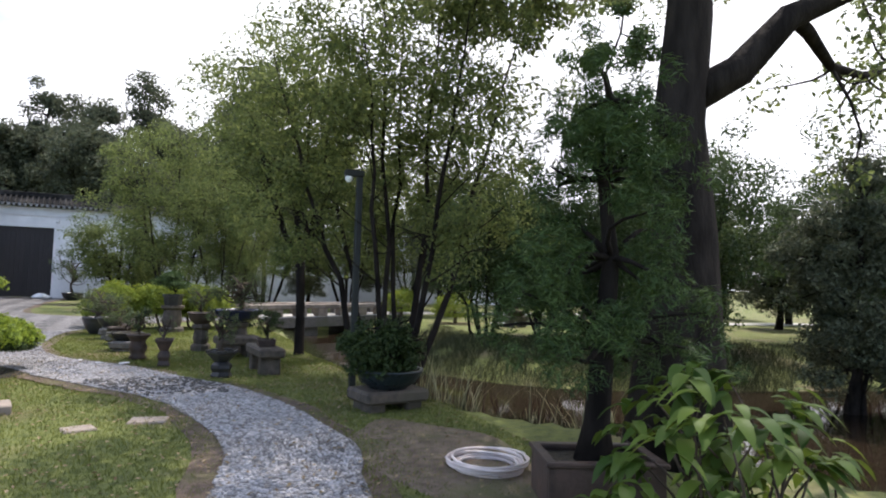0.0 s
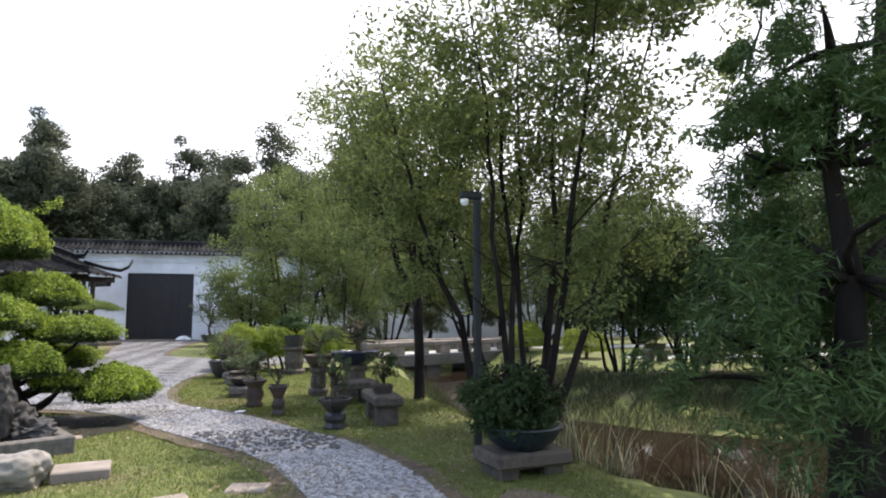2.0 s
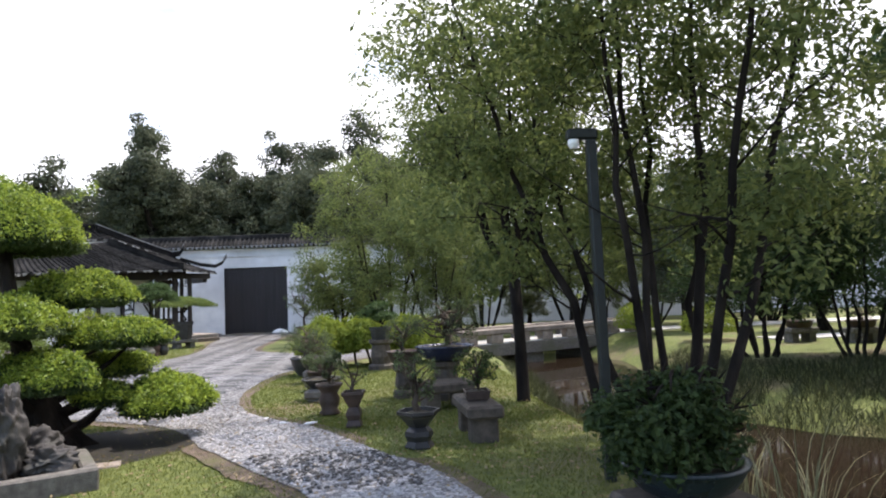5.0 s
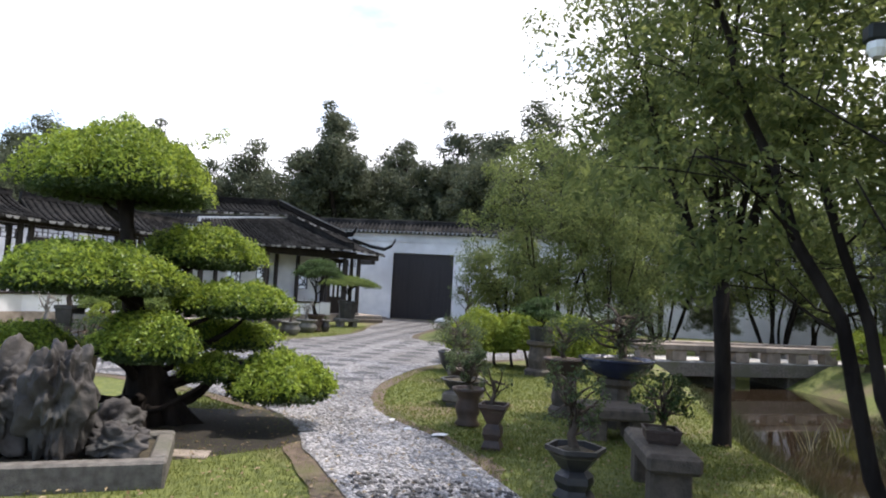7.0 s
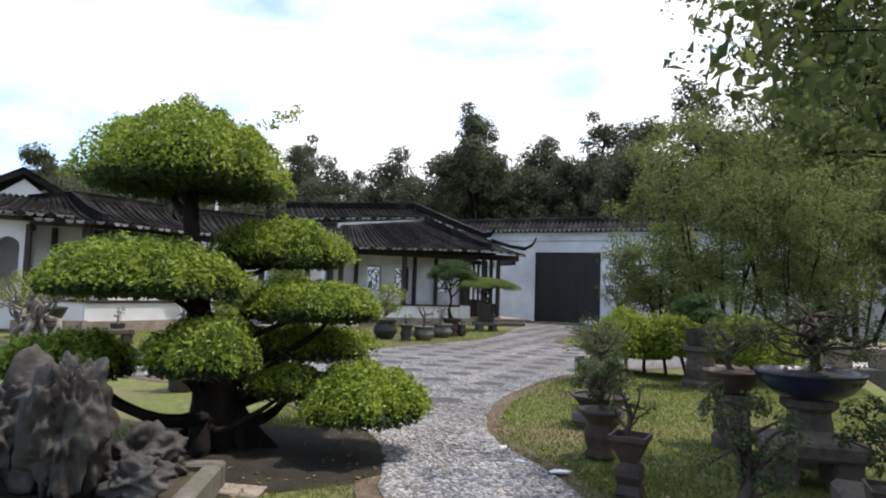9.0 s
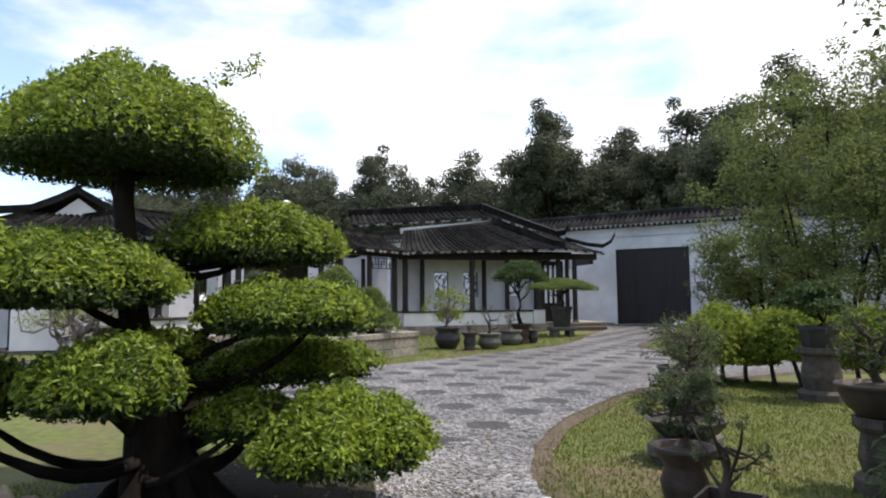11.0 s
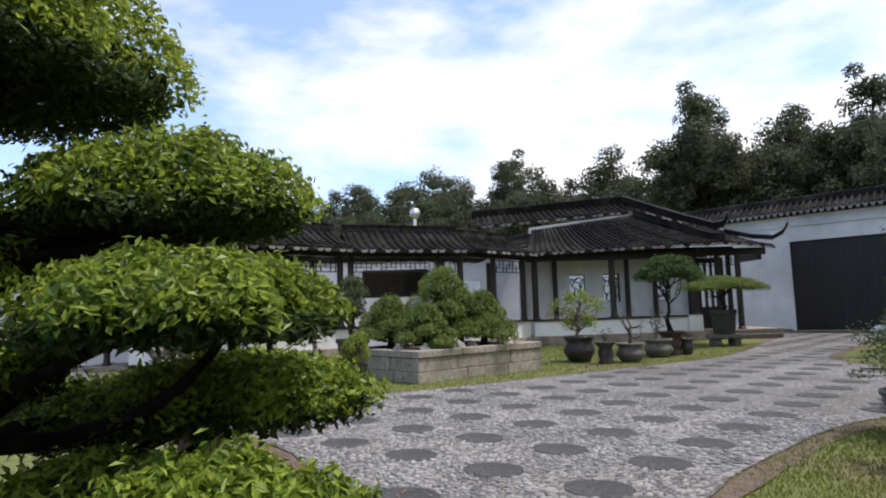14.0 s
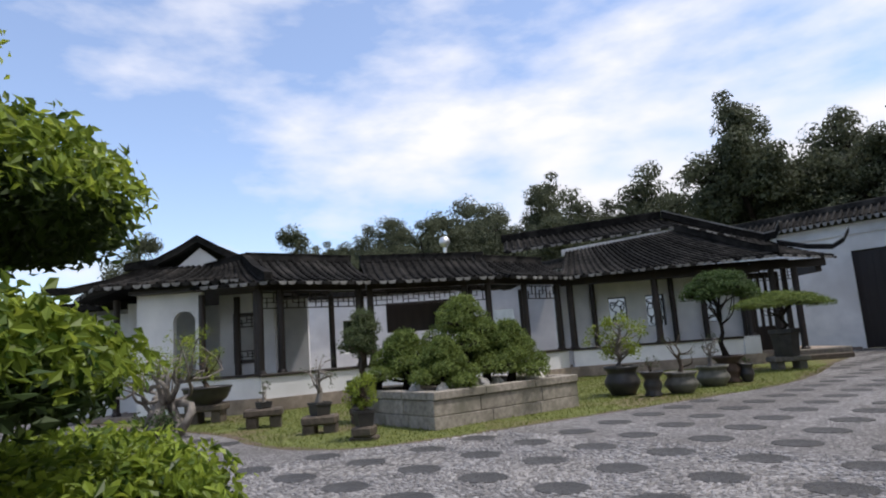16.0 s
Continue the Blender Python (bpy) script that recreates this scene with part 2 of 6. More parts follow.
MAT = dict(
    ground=ground_mat(),
    # near-black, so the patch under the pruned tree reads as its shadow
    soil=mat("shadow_dark_earth", (0.012, 0.0095, 0.006), (0.034, 0.027, 0.017), 5, 0.95, 0.6, 30),
    pebble=pebble_mat("grey_pebble_mosaic", (0.08, 0.077, 0.078), (0.38, 0.365, 0.36)),
    pebble_dark=pebble_mat("dark_pebble_mosaic", (0.018, 0.018, 0.02), (0.075, 0.075, 0.078)),
    stone=mat("weathered_granite", (0.085, 0.076, 0.066), (0.17, 0.155, 0.135), 14, 0.85, 0.5, 60, (0.10, 0.10, 0.07), 1.6),
    planter_stone=mat("beige_granite_block", (0.19, 0.17, 0.145), (0.33, 0.30, 0.26), 12, 0.85, 0.4, 50, (0.16, 0.15, 0.12), 1.4),
    brownstone=mat("brown_sandstone", (0.05, 0.04, 0.031), (0.11, 0.088, 0.068), 12, 0.85, 0.5, 50, (0.08, 0.07, 0.05), 2),
    deck=mat("pale_bridge_stone", (0.45, 0.43, 0.39), (0.62, 0.6, 0.56), 6, 0.8, 0.3, 60),
    rock=mat("limestone_rock", (0.012, 0.010, 0.009), (0.072, 0.064, 0.058), 4.5, 0.75, 1.0, 14, (0.05, 0.05, 0.045), 1.8),
    white=mat("lime_white_wall", (0.60, 0.61, 0.63), (0.72, 0.725, 0.735), 2, 0.85, 0.12, 30, (0.50, 0.505, 0.515), 0.35),
    tile=mat("black_clay_tile", (0.006, 0.006, 0.006), (0.020, 0.0195, 0.019), 7, 0.95, 0.6, 30, (0.034, 0.032, 0.030), 1.3, spec=0.08, vary=0.45),
    tile_edge=mat("pale_tile_mortar", (0.12, 0.12, 0.117), (0.24, 0.24, 0.235), 8, 0.85, 0.3, 30),
    wood=mat("dark_brown_lacquer", (0.014, 0.010, 0.009), (0.03, 0.021, 0.018), 5, 0.5, 0.2, 40, stretch=(1, 1, 0.15)),
    gate=mat("gate_brown_black_paint", (0.009, 0.007, 0.008), (0.018, 0.014, 0.015), 3, 0.55, 0.12, 40, stretch=(4, 1, 0.3)),
    plinth=mat("plinth_stone", (0.19, 0.155, 0.125), (0.31, 0.26, 0.215), 5, 0.85, 0.3, 30),
    bark=mat("grey_brown_bark", (0.045, 0.035, 0.027), (0.12, 0.095, 0.075), 7, 0.95, 1.0, 25, spec=0.08, stretch=(1, 1, 0.25)),
    bark_dark=mat("wet_black_bark", (0.010, 0.008, 0.007), (0.034, 0.028, 0.024), 6, 0.95, 1.0, 22, spec=0.08, stretch=(1, 1, 0.3)),
    bark_pale=mat("pale_weathered_bark", (0.11, 0.098, 0.086), (0.28, 0.255, 0.23), 8, 0.9, 0.8, 25, stretch=(1, 1, 0.3)),
    lamp=mat("dark_green_paint", (0.008, 0.011, 0.010), (0.017, 0.021, 0.019), 5, 0.5, 0.1, 40),
    pot_dark=mat("black_glazed_clay", (0.02, 0.02, 0.022), (0.05, 0.047, 0.045), 5, 0.4, 0.2, 30),
    pot_teal=mat("dark_teal_glaze", (0.012, 0.02, 0.024), (0.03, 0.045, 0.05), 4, 0.3, 0.15, 30),
    pot_blue=mat("dark_blue_glaze", (0.014, 0.018, 0.04), (0.04, 0.045, 0.075), 4, 0.25, 0.1, 30),
    pot_brown=mat("brown_stoneware", (0.035, 0.023, 0.018), (0.085, 0.055, 0.042), 6, 0.6, 0.3, 30),
    pot_grey=mat("grey_green_stoneware", (0.06, 0.06, 0.053), (0.16, 0.155, 0.135), 6, 0.6, 0.3, 30),
    potsoil=mat("pot_soil", (0.03, 0.024, 0.018), (0.09, 0.075, 0.045), 20, 0.95, 0.8, 60),
    hose=mat("pale_pink_hose", (0.55, 0.46, 0.42), (0.68, 0.6, 0.56), 8, 0.5, 0.1, 30),
    paper=mat("white_litter", (0.7, 0.7, 0.68), (0.85, 0.85, 0.83), 8, 0.7, 0.2, 30),
    metal=mat("galvanised_steel", (0.5, 0.51, 0.52), (0.65, 0.66, 0.67), 8, 0.35, 0.1, 30, metal=0.8),
    bulb=mat("frosted_lamp_glass", (0.85, 0.87, 0.88), (0.92, 0.93, 0.94), 3, 0.2, 0.0, 10),
    leaf_light=leaf_mat("bright_privet_leaf", (0.032, 0.072, 0.010), (0.32, 0.42, 0.06), 0.42, 0.42),
    leaf_mid=leaf_mat("green_tree_leaf", (0.048, 0.071, 0.023), (0.178, 0.207, 0.066), 0.5, 0.6, 0.003),
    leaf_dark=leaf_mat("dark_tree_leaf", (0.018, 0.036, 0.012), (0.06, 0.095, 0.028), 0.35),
    leaf_far=leaf_mat("far_forest_leaf", (0.034, 0.046, 0.028), (0.11, 0.126, 0.072), 0.3),
    leaf_grey=leaf_mat("grey_green_leaf", (0.032, 0.052, 0.022), (0.11, 0.14, 0.06), 0.35),
    leaf_yellow=leaf_mat("yellow_green_leaf", (0.09, 0.14, 0.015), (0.26, 0.32, 0.05), 0.4),
    needle=leaf_mat("pine_needle", (0.02, 0.045, 0.014), (0.08, 0.13, 0.034), 0.2),
    needle_light=leaf_mat("light_pine_needle", (0.05, 0.085, 0.018), (0.18, 0.235, 0.055), 0.25),
    reed=leaf_mat("reed_blade", (0.045, 0.06, 0.022), (0.30, 0.30, 0.17), 0.3),
    grass=leaf_mat("grass_blade", (0.065, 0.09, 0.02), (0.165, 0.19, 0.045), 0.4),
    bank_grass=leaf_mat("bank_grass_blade", (0.02, 0.028, 0.010), (0.065, 0.07, 0.028), 0.2),
    bigleaf=leaf_mat("broad_glossy_leaf", (0.03, 0.07, 0.010), (0.115, 0.17, 0.025), 0.3, 0.55),
    fallen=leaf_mat("fallen_dry_leaf", (0.12, 0.075, 0.03), (0.33, 0.26, 0.15), 0.1),
)
water = bpy.data.materials.new("brown_pond_water")
water.use_nodes = True
wb = water.node_tree.nodes["Principled BSDF"]
wb.inputs["Base Color"].default_value = (0.02, 0.014, 0.009, 1)
wb.inputs["Roughness"].default_value = 0.04
wb.inputs["IOR"].default_value = 1.33
wnz, wbp = water.node_tree.nodes.new("ShaderNodeTexNoise"), water.node_tree.nodes.new("ShaderNodeBump")
wnz.inputs["Scale"].default_value, wnz.inputs["Detail"].default_value = 5.0, 3
wbp.inputs["Strength"].default_value, wbp.inputs["Distance"].default_value = 0.12, 0.03
water.node_tree.links.new(wnz.outputs["Fac"], wbp.inputs["Height"])
water.node_tree.links.new(wbp.outputs["Normal"], wb.inputs["Normal"])
MAT["water"] = water


# ---- mesh helpers ----
class Geo:
    """Collects faces of one mesh."""

    def __init__(self):
        self.v, self.f, self.n = [], [], 0

    def add(self, verts, faces):
        self.v.append(np.asarray(verts, float).reshape(-1, 3))
        self.f += [tuple(i + self.n for i in fc) for fc in faces]
        self.n += len(self.v[-1])
        return self

    def box(self, x0, y0, z0, x1, y1, z1, m=None, bevel=0.0):
        if bevel:
            b = bevel
            rings = [(z0, b), (z0 + b, 0), (z1 - b, 0), (z1, b)]
            vs, fs = [], []
            for z, k in rings:
                vs += [(x0 + k, y0 + b, z), (x0 + b, y0 + k, z), (x1 - b, y0 + k, z), (x1 - k, y0 + b, z), (x1 - k, y1 - b, z), (x1 - b, y1 - k, z), (x0 + b, y1 - k, z), (x0 + k, y1 - b, z)]
            for r in range(3):
                fs += [(8 * r + i, 8 * r + (i + 1) % 8, 8 * r + 8 + (i + 1) % 8, 8 * r + 8 + i) for i in range(8)]
            fs += [tuple(range(7, -1, -1)), tuple(range(24, 32))]
        else:
            vs = [(x, y, z) for z in (z0, z1) for x, y in ((x0, y0), (x1, y0), (x1, y1), (x0, y1))]
            fs = [(3, 2, 1, 0), (4, 5, 6, 7), (0, 1, 5, 4), (1, 2, 6, 5), (2, 3, 7, 6), (3, 0, 4, 7)]
        if m is not None:
            vs = [tuple(m @ Vector(v)) for v in vs]
        return self.add(vs, fs)

    def lathe(self, profile, sides=20, centre=(0, 0, 0), squash=1.0, wave=0.0):
        vs, fs = [], []
        for r, z in profile:
            for k in range(sides):
                a = 2 * math.pi * k / sides
                q = r * (1 + wave * math.cos(6 * a))
                vs.append((centre[0] + q * math.cos(a), centre[1] + q * squash * math.sin(a), centre[2] + z))
        for j in range(len(profile) - 1):
            fs += [(j * sides + k, j * sides + (k + 1) % sides, (j + 1) * sides + (k + 1) % sides, (j + 1) * sides + k) for k in range(sides)]
        fs += [tuple(range(sides - 1, -1, -1)), tuple((len(profile) - 1) * sides + k for k in range(sides))]
        return self.add(vs, fs)

    def tube(self, pts, radii, sides=7, rough=0.0, rng=None):
        pts = [Vector(p) for p in pts]
        vs, fs = [], []
        up = Vector((0.31, 0.17, 0.93)).normalized()
        for i, p in enumerate(pts):
            t = (pts[min(i + 1, len(pts) - 1)] - pts[max(i - 1, 0)]).normalized()
            a = t.cross(up)
            if a.length < 0.1:
                a = t.cross(Vector((1, 0, 0)))
            a.normalize()
            b = t.cross(a)
            for k in range(sides):
                w = 2 * math.pi * k / sides
                q = radii[i] * (1 + (rough * (rng.random() - 0.5) if rng else 0))
                vs.append(p + q * (math.cos(w) * a + math.sin(w) * b))
        for j in range(len(pts) - 1):
            fs += [(j * sides + k, j * sides + (k + 1) % sides, (j + 1) * sides + (k + 1) % sides, (j + 1) * sides + k) for k in range(sides)]
        fs += [tuple(range(sides - 1, -1, -1)), tuple((len(pts) - 1) * sides + k for k in range(sides))]
        return self.add([tuple(v) for v in vs], fs)

    def panel(self, x0, x1, z0, z1, y, thick, holes):
        """An upright wall panel with openings (x0, x1, z0, z1) through it, as one shell."""
        xs = sorted({x0, x1, *(v for h in holes for v in h[:2])})
        zs = sorted({z0, z1, *(v for h in holes for v in h[2:])})
        full = [[not any(h[0] <= (a + b) / 2 <= h[1] and h[2] <= (c + d) / 2 <= h[3] for h in holes) for a, b in zip(xs, xs[1:])] for c, d in zip(zs, zs[1:])]
        w, k = len(xs), len(xs) * len(zs)
        vs = [(x, yy, z) for yy in (y, y + thick) for z in zs for x in xs]
        at_ = lambda i, j: 0 <= i < len(full) and 0 <= j < len(full[0]) and full[i][j]
        fs = []
        for i in range(len(full)):
            for j in range(len(full[0])):
                if full[i][j]:
                    a, b, c, d = i * w + j, i * w + j + 1, (i + 1) * w + j + 1, (i + 1) * w + j
                    fs += [(a, b, c, d), (a + k, d + k, c + k, b + k)]
                    fs += [] if at_(i - 1, j) else [(a, a + k, b + k, b)]
                    fs += [] if at_(i + 1, j) else [(d, c, c + k, d + k)]
                    fs += [] if at_(i, j - 1) else [(a, d, d + k, a + k)]
                    fs += [] if at_(i, j + 1) else [(b, b + k, c + k, c)]
        return self.add(vs, fs)

    def leaves(self, centres, normals, length, width, rng, fold=0.25, spread=0.5):
        """One folded leaf of four points at each centre."""
        c = np.asarray(centres, float)
        k = len(c)
        if not k:
            return self
        nn = np.asarray(normals, float) + rng.normal(0, spread, (k, 3))
        nn /= np.linalg.norm(nn, axis=1, keepdims=True) + 1e-9
        t = np.cross(nn, rng.normal(0, 1, (k, 3)))
        t /= np.linalg.norm(t, axis=1, keepdims=True) + 1e-9
        s = np.cross(nn, t)
        ln = (length * rng.uniform(0.65, 1.3, (k, 1)))
        wd = (width * rng.uniform(0.7, 1.2, (k, 1)))
        quad = np.stack([c - t * ln * 0.5, c + s * wd * 0.5 + nn * wd * fold, c + t * ln * 0.5, c - s * wd * 0.5 + nn * wd * fold], 1)
        base = np.arange(k)[:, None] * 4
        tris = np.concatenate([base + [0, 1, 2], base + [0, 2, 3]], 1).reshape(-1, 3)
        return self.add(quad.reshape(-1, 3), [tuple(r) for r in tris.tolist()])


def part(name, geo, material, parent=None, label="", smooth=False):
    """One mesh object, under its thing."""
    me = bpy.data.meshes.new(name)
    me.from_pydata(np.concatenate(geo.v).tolist(), [], geo.f)
    me.materials.append(material)
    if smooth:
        me.shade_smooth()
    ob = new(name, me)
    if parent is not None:
        ob.parent = parent
    if label:
        ob["label"] = label
    return ob


def thing(name, m, label, category, group="", kind=""):
    ob = new(name)
    ob.empty_display_size = 0.2
    ob.matrix_world = m
    return tagged(ob, label, category, group, kind)


def at(x, y, z=0.0, turn=0.0):
    return pose(x, y, z, 0, 0, turn)


def solid(name, geo, material, label, category, group="", kind="", m=None, smooth=False):
    ob = part(name, geo, material, None, "", smooth)
    if m is not None:
        ob.matrix_world = m
    return tagged(ob, label, category, group, kind)


def curve_pts(a, b, rng, bend=0.12, n=5):
    a, b = Vector(a), Vector(b)
    off = Vector(rng.normal(0, bend, 3)) * (b - a).length
    return [a.lerp(b, i / (n - 1)) + off * math.sin(math.pi * i / (n - 1)) for i in range(n)]

from mathutils.geometry import delaunay_2d_cdt

# ---- ground, paving, pond ----
POND = [(8.4, 2.5), (7.6, 4.6), (7.0, 6.2), (6.1, 7.6), (5.7, 9), (5.8, 11), (5.5, 13.8), (5.4, 16.5), (5.9, 19), (5.9, 28.5), (8.6, 29), (10, 25), (9.2, 20.5), (7.6, 17.6), (7.4, 15.6), (8.3, 14.4), (8.9, 13.3), (10.5, 12), (14, 11), (19, 10), (21, 7), (18, 3), (13, 0.5), (9.6, 1)]
BANK = [(8, 1.3), (6.8, 4.2), (6.2, 6), (5.2, 7.4), (4.6, 9), (4.5, 11.8), (4.4, 13.4), (4.35, 14.6), (4.6, 17), (4.9, 20), (4.9, 30), (10, 30.5), (11.5, 25), (11, 20), (10.3, 17.4), (12.4, 17), (16, 15.5), (21, 13), (24, 8), (20, 1.5), (13, -1), (9, -0.2)]


def edge_distance(px, py, poly):
    """Signed distance to a closed outline, positive inside."""
    best, inside = np.full(px.shape, 1e9), np.zeros(px.shape, bool)
    for (x0, y0), (x1, y1) in zip(poly, poly[1:] + poly[:1]):
        dx, dy = x1 - x0, y1 - y0
        k = np.clip(((px - x0) * dx + (py - y0) * dy) / (dx * dx + dy * dy), 0, 1)
        best = np.minimum(best, np.hypot(px - x0 - k * dx, py - y0 - k * dy))
        if y0 != y1:
            inside ^= ((y0 > py) != (y1 > py)) & (px < (x1 - x0) * (py - y0) / (y1 - y0) + x0)
    return np.where(inside, best, -best)


WATER_Z = -0.75


def height(px, py):
    """Level lawn, a bank that drops from its top edge to the waterline, then the pond's bed."""
    inner, outer = edge_distance(px, py, POND), edge_distance(px, py, BANK)
    k = np.clip(outer / (np.maximum(outer, 0) + np.maximum(-inner, 0) + 1e-6), 0, 1)
    k = np.where(inner > 0, 1.0, k)
    bump = 0.012 * np.sin(px * 1.7 + 0.4 * py) * np.sin(py * 1.3)
    return WATER_Z * k ** 1.15 * 1.02 - 0.5 * np.clip(inner / 0.8, 0, 1) + bump * (1 - k) - 0.006


def axis_steps(lo, hi, step):
    fine = np.arange(lo, hi + 1e-6, step)
    far = np.array([4, 10, 20, 40, 80, 160, 320, 700, 1500.0])
    return np.concatenate([lo - far[::-1], fine, hi + far])


gx, gy = axis_steps(-26, 26, 0.26), axis_steps(-4, 46, 0.26)
GX, GY = np.meshgrid(gx, gy)
GZ = height(GX, GY)
nx, ny = len(gx), len(gy)
geo = Geo()
idx = (np.arange(ny - 1)[:, None] * nx + np.arange(nx - 1)).reshape(-1, 1)
geo.add(np.stack([GX, GY, GZ], -1).reshape(-1, 3), [tuple(r) for r in (idx + [0, 1, nx + 1, nx]).tolist()])
solid("ground", geo, MAT["ground"], "mown green lawn with bare brown earth patches", "lawn", kind="structure", smooth=True)
geo = Geo().add([(4, -3, WATER_Z), (26, -3, WATER_Z), (26, 29, WATER_Z), (4, 29, WATER_Z)], [(0, 1, 2, 3)])
solid("water", geo, MAT["water"], "still brown pond water reflecting sky", "pond water", kind="structure")

RIGHT_EDGE = [(2.7, -4), (2.85, 2), (2.95, 4.9), (3.25, 6.1), (3.15, 7.5), (2.95, 8.7), (2.5, 10), (2.1, 10.6), (1.1, 12.35), (0.25, 13.3), (-0.3, 14.3), (-0.65, 15.8), (-0.7, 17.5), (-0.6, 18.7), (-0.2, 20), (0.6, 21.4), (2.2, 23.2), (4.8, 24.8)]
LEFT_EDGE = [(4.0, 26.4), (1.6, 25.6), (-0.5, 25.4), (-2.6, 27), (-3.2, 30), (-3.4, 36), (-3.5, 41.3), (-7.9, 41.3), (-6.7, 37), (-6.15, 33.5), (-5.4, 30), (-5.05, 27.1), (-5.45, 24.3), (-6.1, 20.9), (-6.7, 18.2), (-7.55, 17.2), (-9.1, 16.95), (-11.5, 17.2), (-16, 16.6), (-22, 16.2), (-22, 13), (-12, 13.2), (-8, 14.3), (-5, 14.7), (-3.1, 14.2), (-1.4, 13.2), (-0.77, 12.6), (-0.1, 11.5), (0.7, 10.3), (1.1, 9.8), (1.65, 8.8), (1.88, 7.9), (2.08, 6.6), (1.9, 5.5), (1.6, 4), (1.3, 1), (1.2, -4)]


def smooth_loop(pts, step=0.35):
    out = []
    k = len(pts)
    for i in range(k):
        p0, p1, p2, p3 = (Vector(pts[(i + j) % k]) for j in (-1, 0, 1, 2))
        m = max(1, int((p2 - p1).length / step))
        for j in range(m):
            t = j / m
            q = 0.5 * (2 * p1 + (p2 - p0) * t + (2 * p0 - 5 * p1 + 4 * p2 - p3) * t * t + (3 * p1 - p0 - 3 * p2 + p3) * t ** 3)
            out.append((q.x, q.y))
    return out


rng = np.random.default_rng(7)
PAVED = smooth_loop(RIGHT_EDGE + LEFT_EDGE)
PAVED_EDGE = [(x + rng.normal(0, 0.02), y + rng.normal(0, 0.02)) for x, y in PAVED]
co, _, tris, *_ = delaunay_2d_cdt([Vector(p) for p in PAVED_EDGE], [], [list(range(len(PAVED_EDGE)))], 1, 1e-5)
me = bpy.data.meshes.new("pavement")
me.from_pydata([(v.x, v.y, 0.016) for v in co], [], [tuple(t) for t in tris])
me.materials.append(MAT["pebble"])
pavement = tagged(new("pavement", me), "grey pebble mosaic path with dark square patches", "pavement", kind="structure")

edge_in, edge_out = [], []
for k, (x, y) in enumerate(PAVED):
    ax, ay = PAVED[k - 1]
    bx, by = PAVED[(k + 1) % len(PAVED)]
    n = Vector((by - ay, ax - bx, 0)).normalized()
    if edge_distance(np.array([x + 0.1 * n.x]), np.array([y + 0.1 * n.y]), PAVED)[0] > 0:
        n = -n
    wide = 0.10 + 0.09 * (1 + noise.noise(Vector((x * 1.3, y * 1.3, 0)))) + rng.uniform(0, 0.05)
    edge_in.append((x - 0.06 * n.x, y - 0.06 * n.y, 0.006))
    edge_out.append((x + wide * n.x, y + wide * n.y, 0.002 + min(0, float(height(np.array([x]), np.array([y]))[0]) + 0.02)))
k = len(PAVED)
earth = mat("worn_reddish_earth", (0.075, 0.052, 0.036), (0.17, 0.125, 0.09), 9, 0.95, 0.8, 60, (0.10, 0.095, 0.035), 1.6)
solid("earth_edge", Geo().add(edge_in + edge_out, [(i, (i + 1) % k, k + (i + 1) % k, k + i) for i in range(k)]), earth, "strip of worn reddish earth along path edge", "bare earth", kind="structure")

# far bank path beyond the pond and the brown edging stones
geo = Geo().box(12.2, 28.6, -0.1, 32, 30.6, 0.03).box(13.6, 21.6, -0.1, 32, 22.9, 0.03)
solid("pavement_far", geo, MAT["deck"], "pale concrete garden path across the pond", "path", kind="structure")

# ---- boundary wall with gate ----
GY0 = 41.48
def roof_strip(parent, x0, x1, y, z, m=None, depth=0.85, rise=0.5, step=0.26):
    """Tiled coping of a wall: dark mass, tile rows, ridge, pale drip row."""
    body = Geo().add([(x0, y - depth, z), (x1, y - depth, z), (x1, y + depth, z), (x0, y + depth, z), (x0, y, z + rise), (x1, y, z + rise)], [(0, 1, 5, 4), (2, 3, 4, 5), (1, 2, 5), (3, 0, 4), (0, 3, 2, 1)])
    part("coping", body, MAT["tile"], parent)
    part("ridge", Geo().box(x0, y - 0.1, z + rise - 0.05, x1, y + 0.1, z + rise + 0.22, None, 0.03), MAT["tile"], parent)
    rows, drips = Geo(), Geo()
    k = int((x1 - x0) / step)
    for i in range(k):
        x = x0 + (i + 0.5) * step
        rows.tube([(x, y - depth - 0.03, z + 0.05), (x, y, z + rise + 0.03)], [0.065, 0.06], 6)
        drips.add([(x - 0.10, y - depth - 0.02, z + 0.04), (x + 0.10, y - depth - 0.02, z + 0.04), (x + 0.06, y - depth - 0.03, z - 0.10), (x, y - depth - 0.03, z - 0.14), (x - 0.06, y - depth - 0.03, z - 0.10), (x, y - depth + 0.03, z)], [(0, 4, 3, 2, 1), (0, 1, 5), (4, 0, 5), (3, 4, 5), (2, 3, 5), (1, 2, 5)])
    tagged(part("tile_rows", rows, MAT["tile"], parent), kind="stuff")
    tagged(part("drip_tiles", drips, MAT["tile_edge"], parent, "pale pointed drip tiles"), kind="stuff")


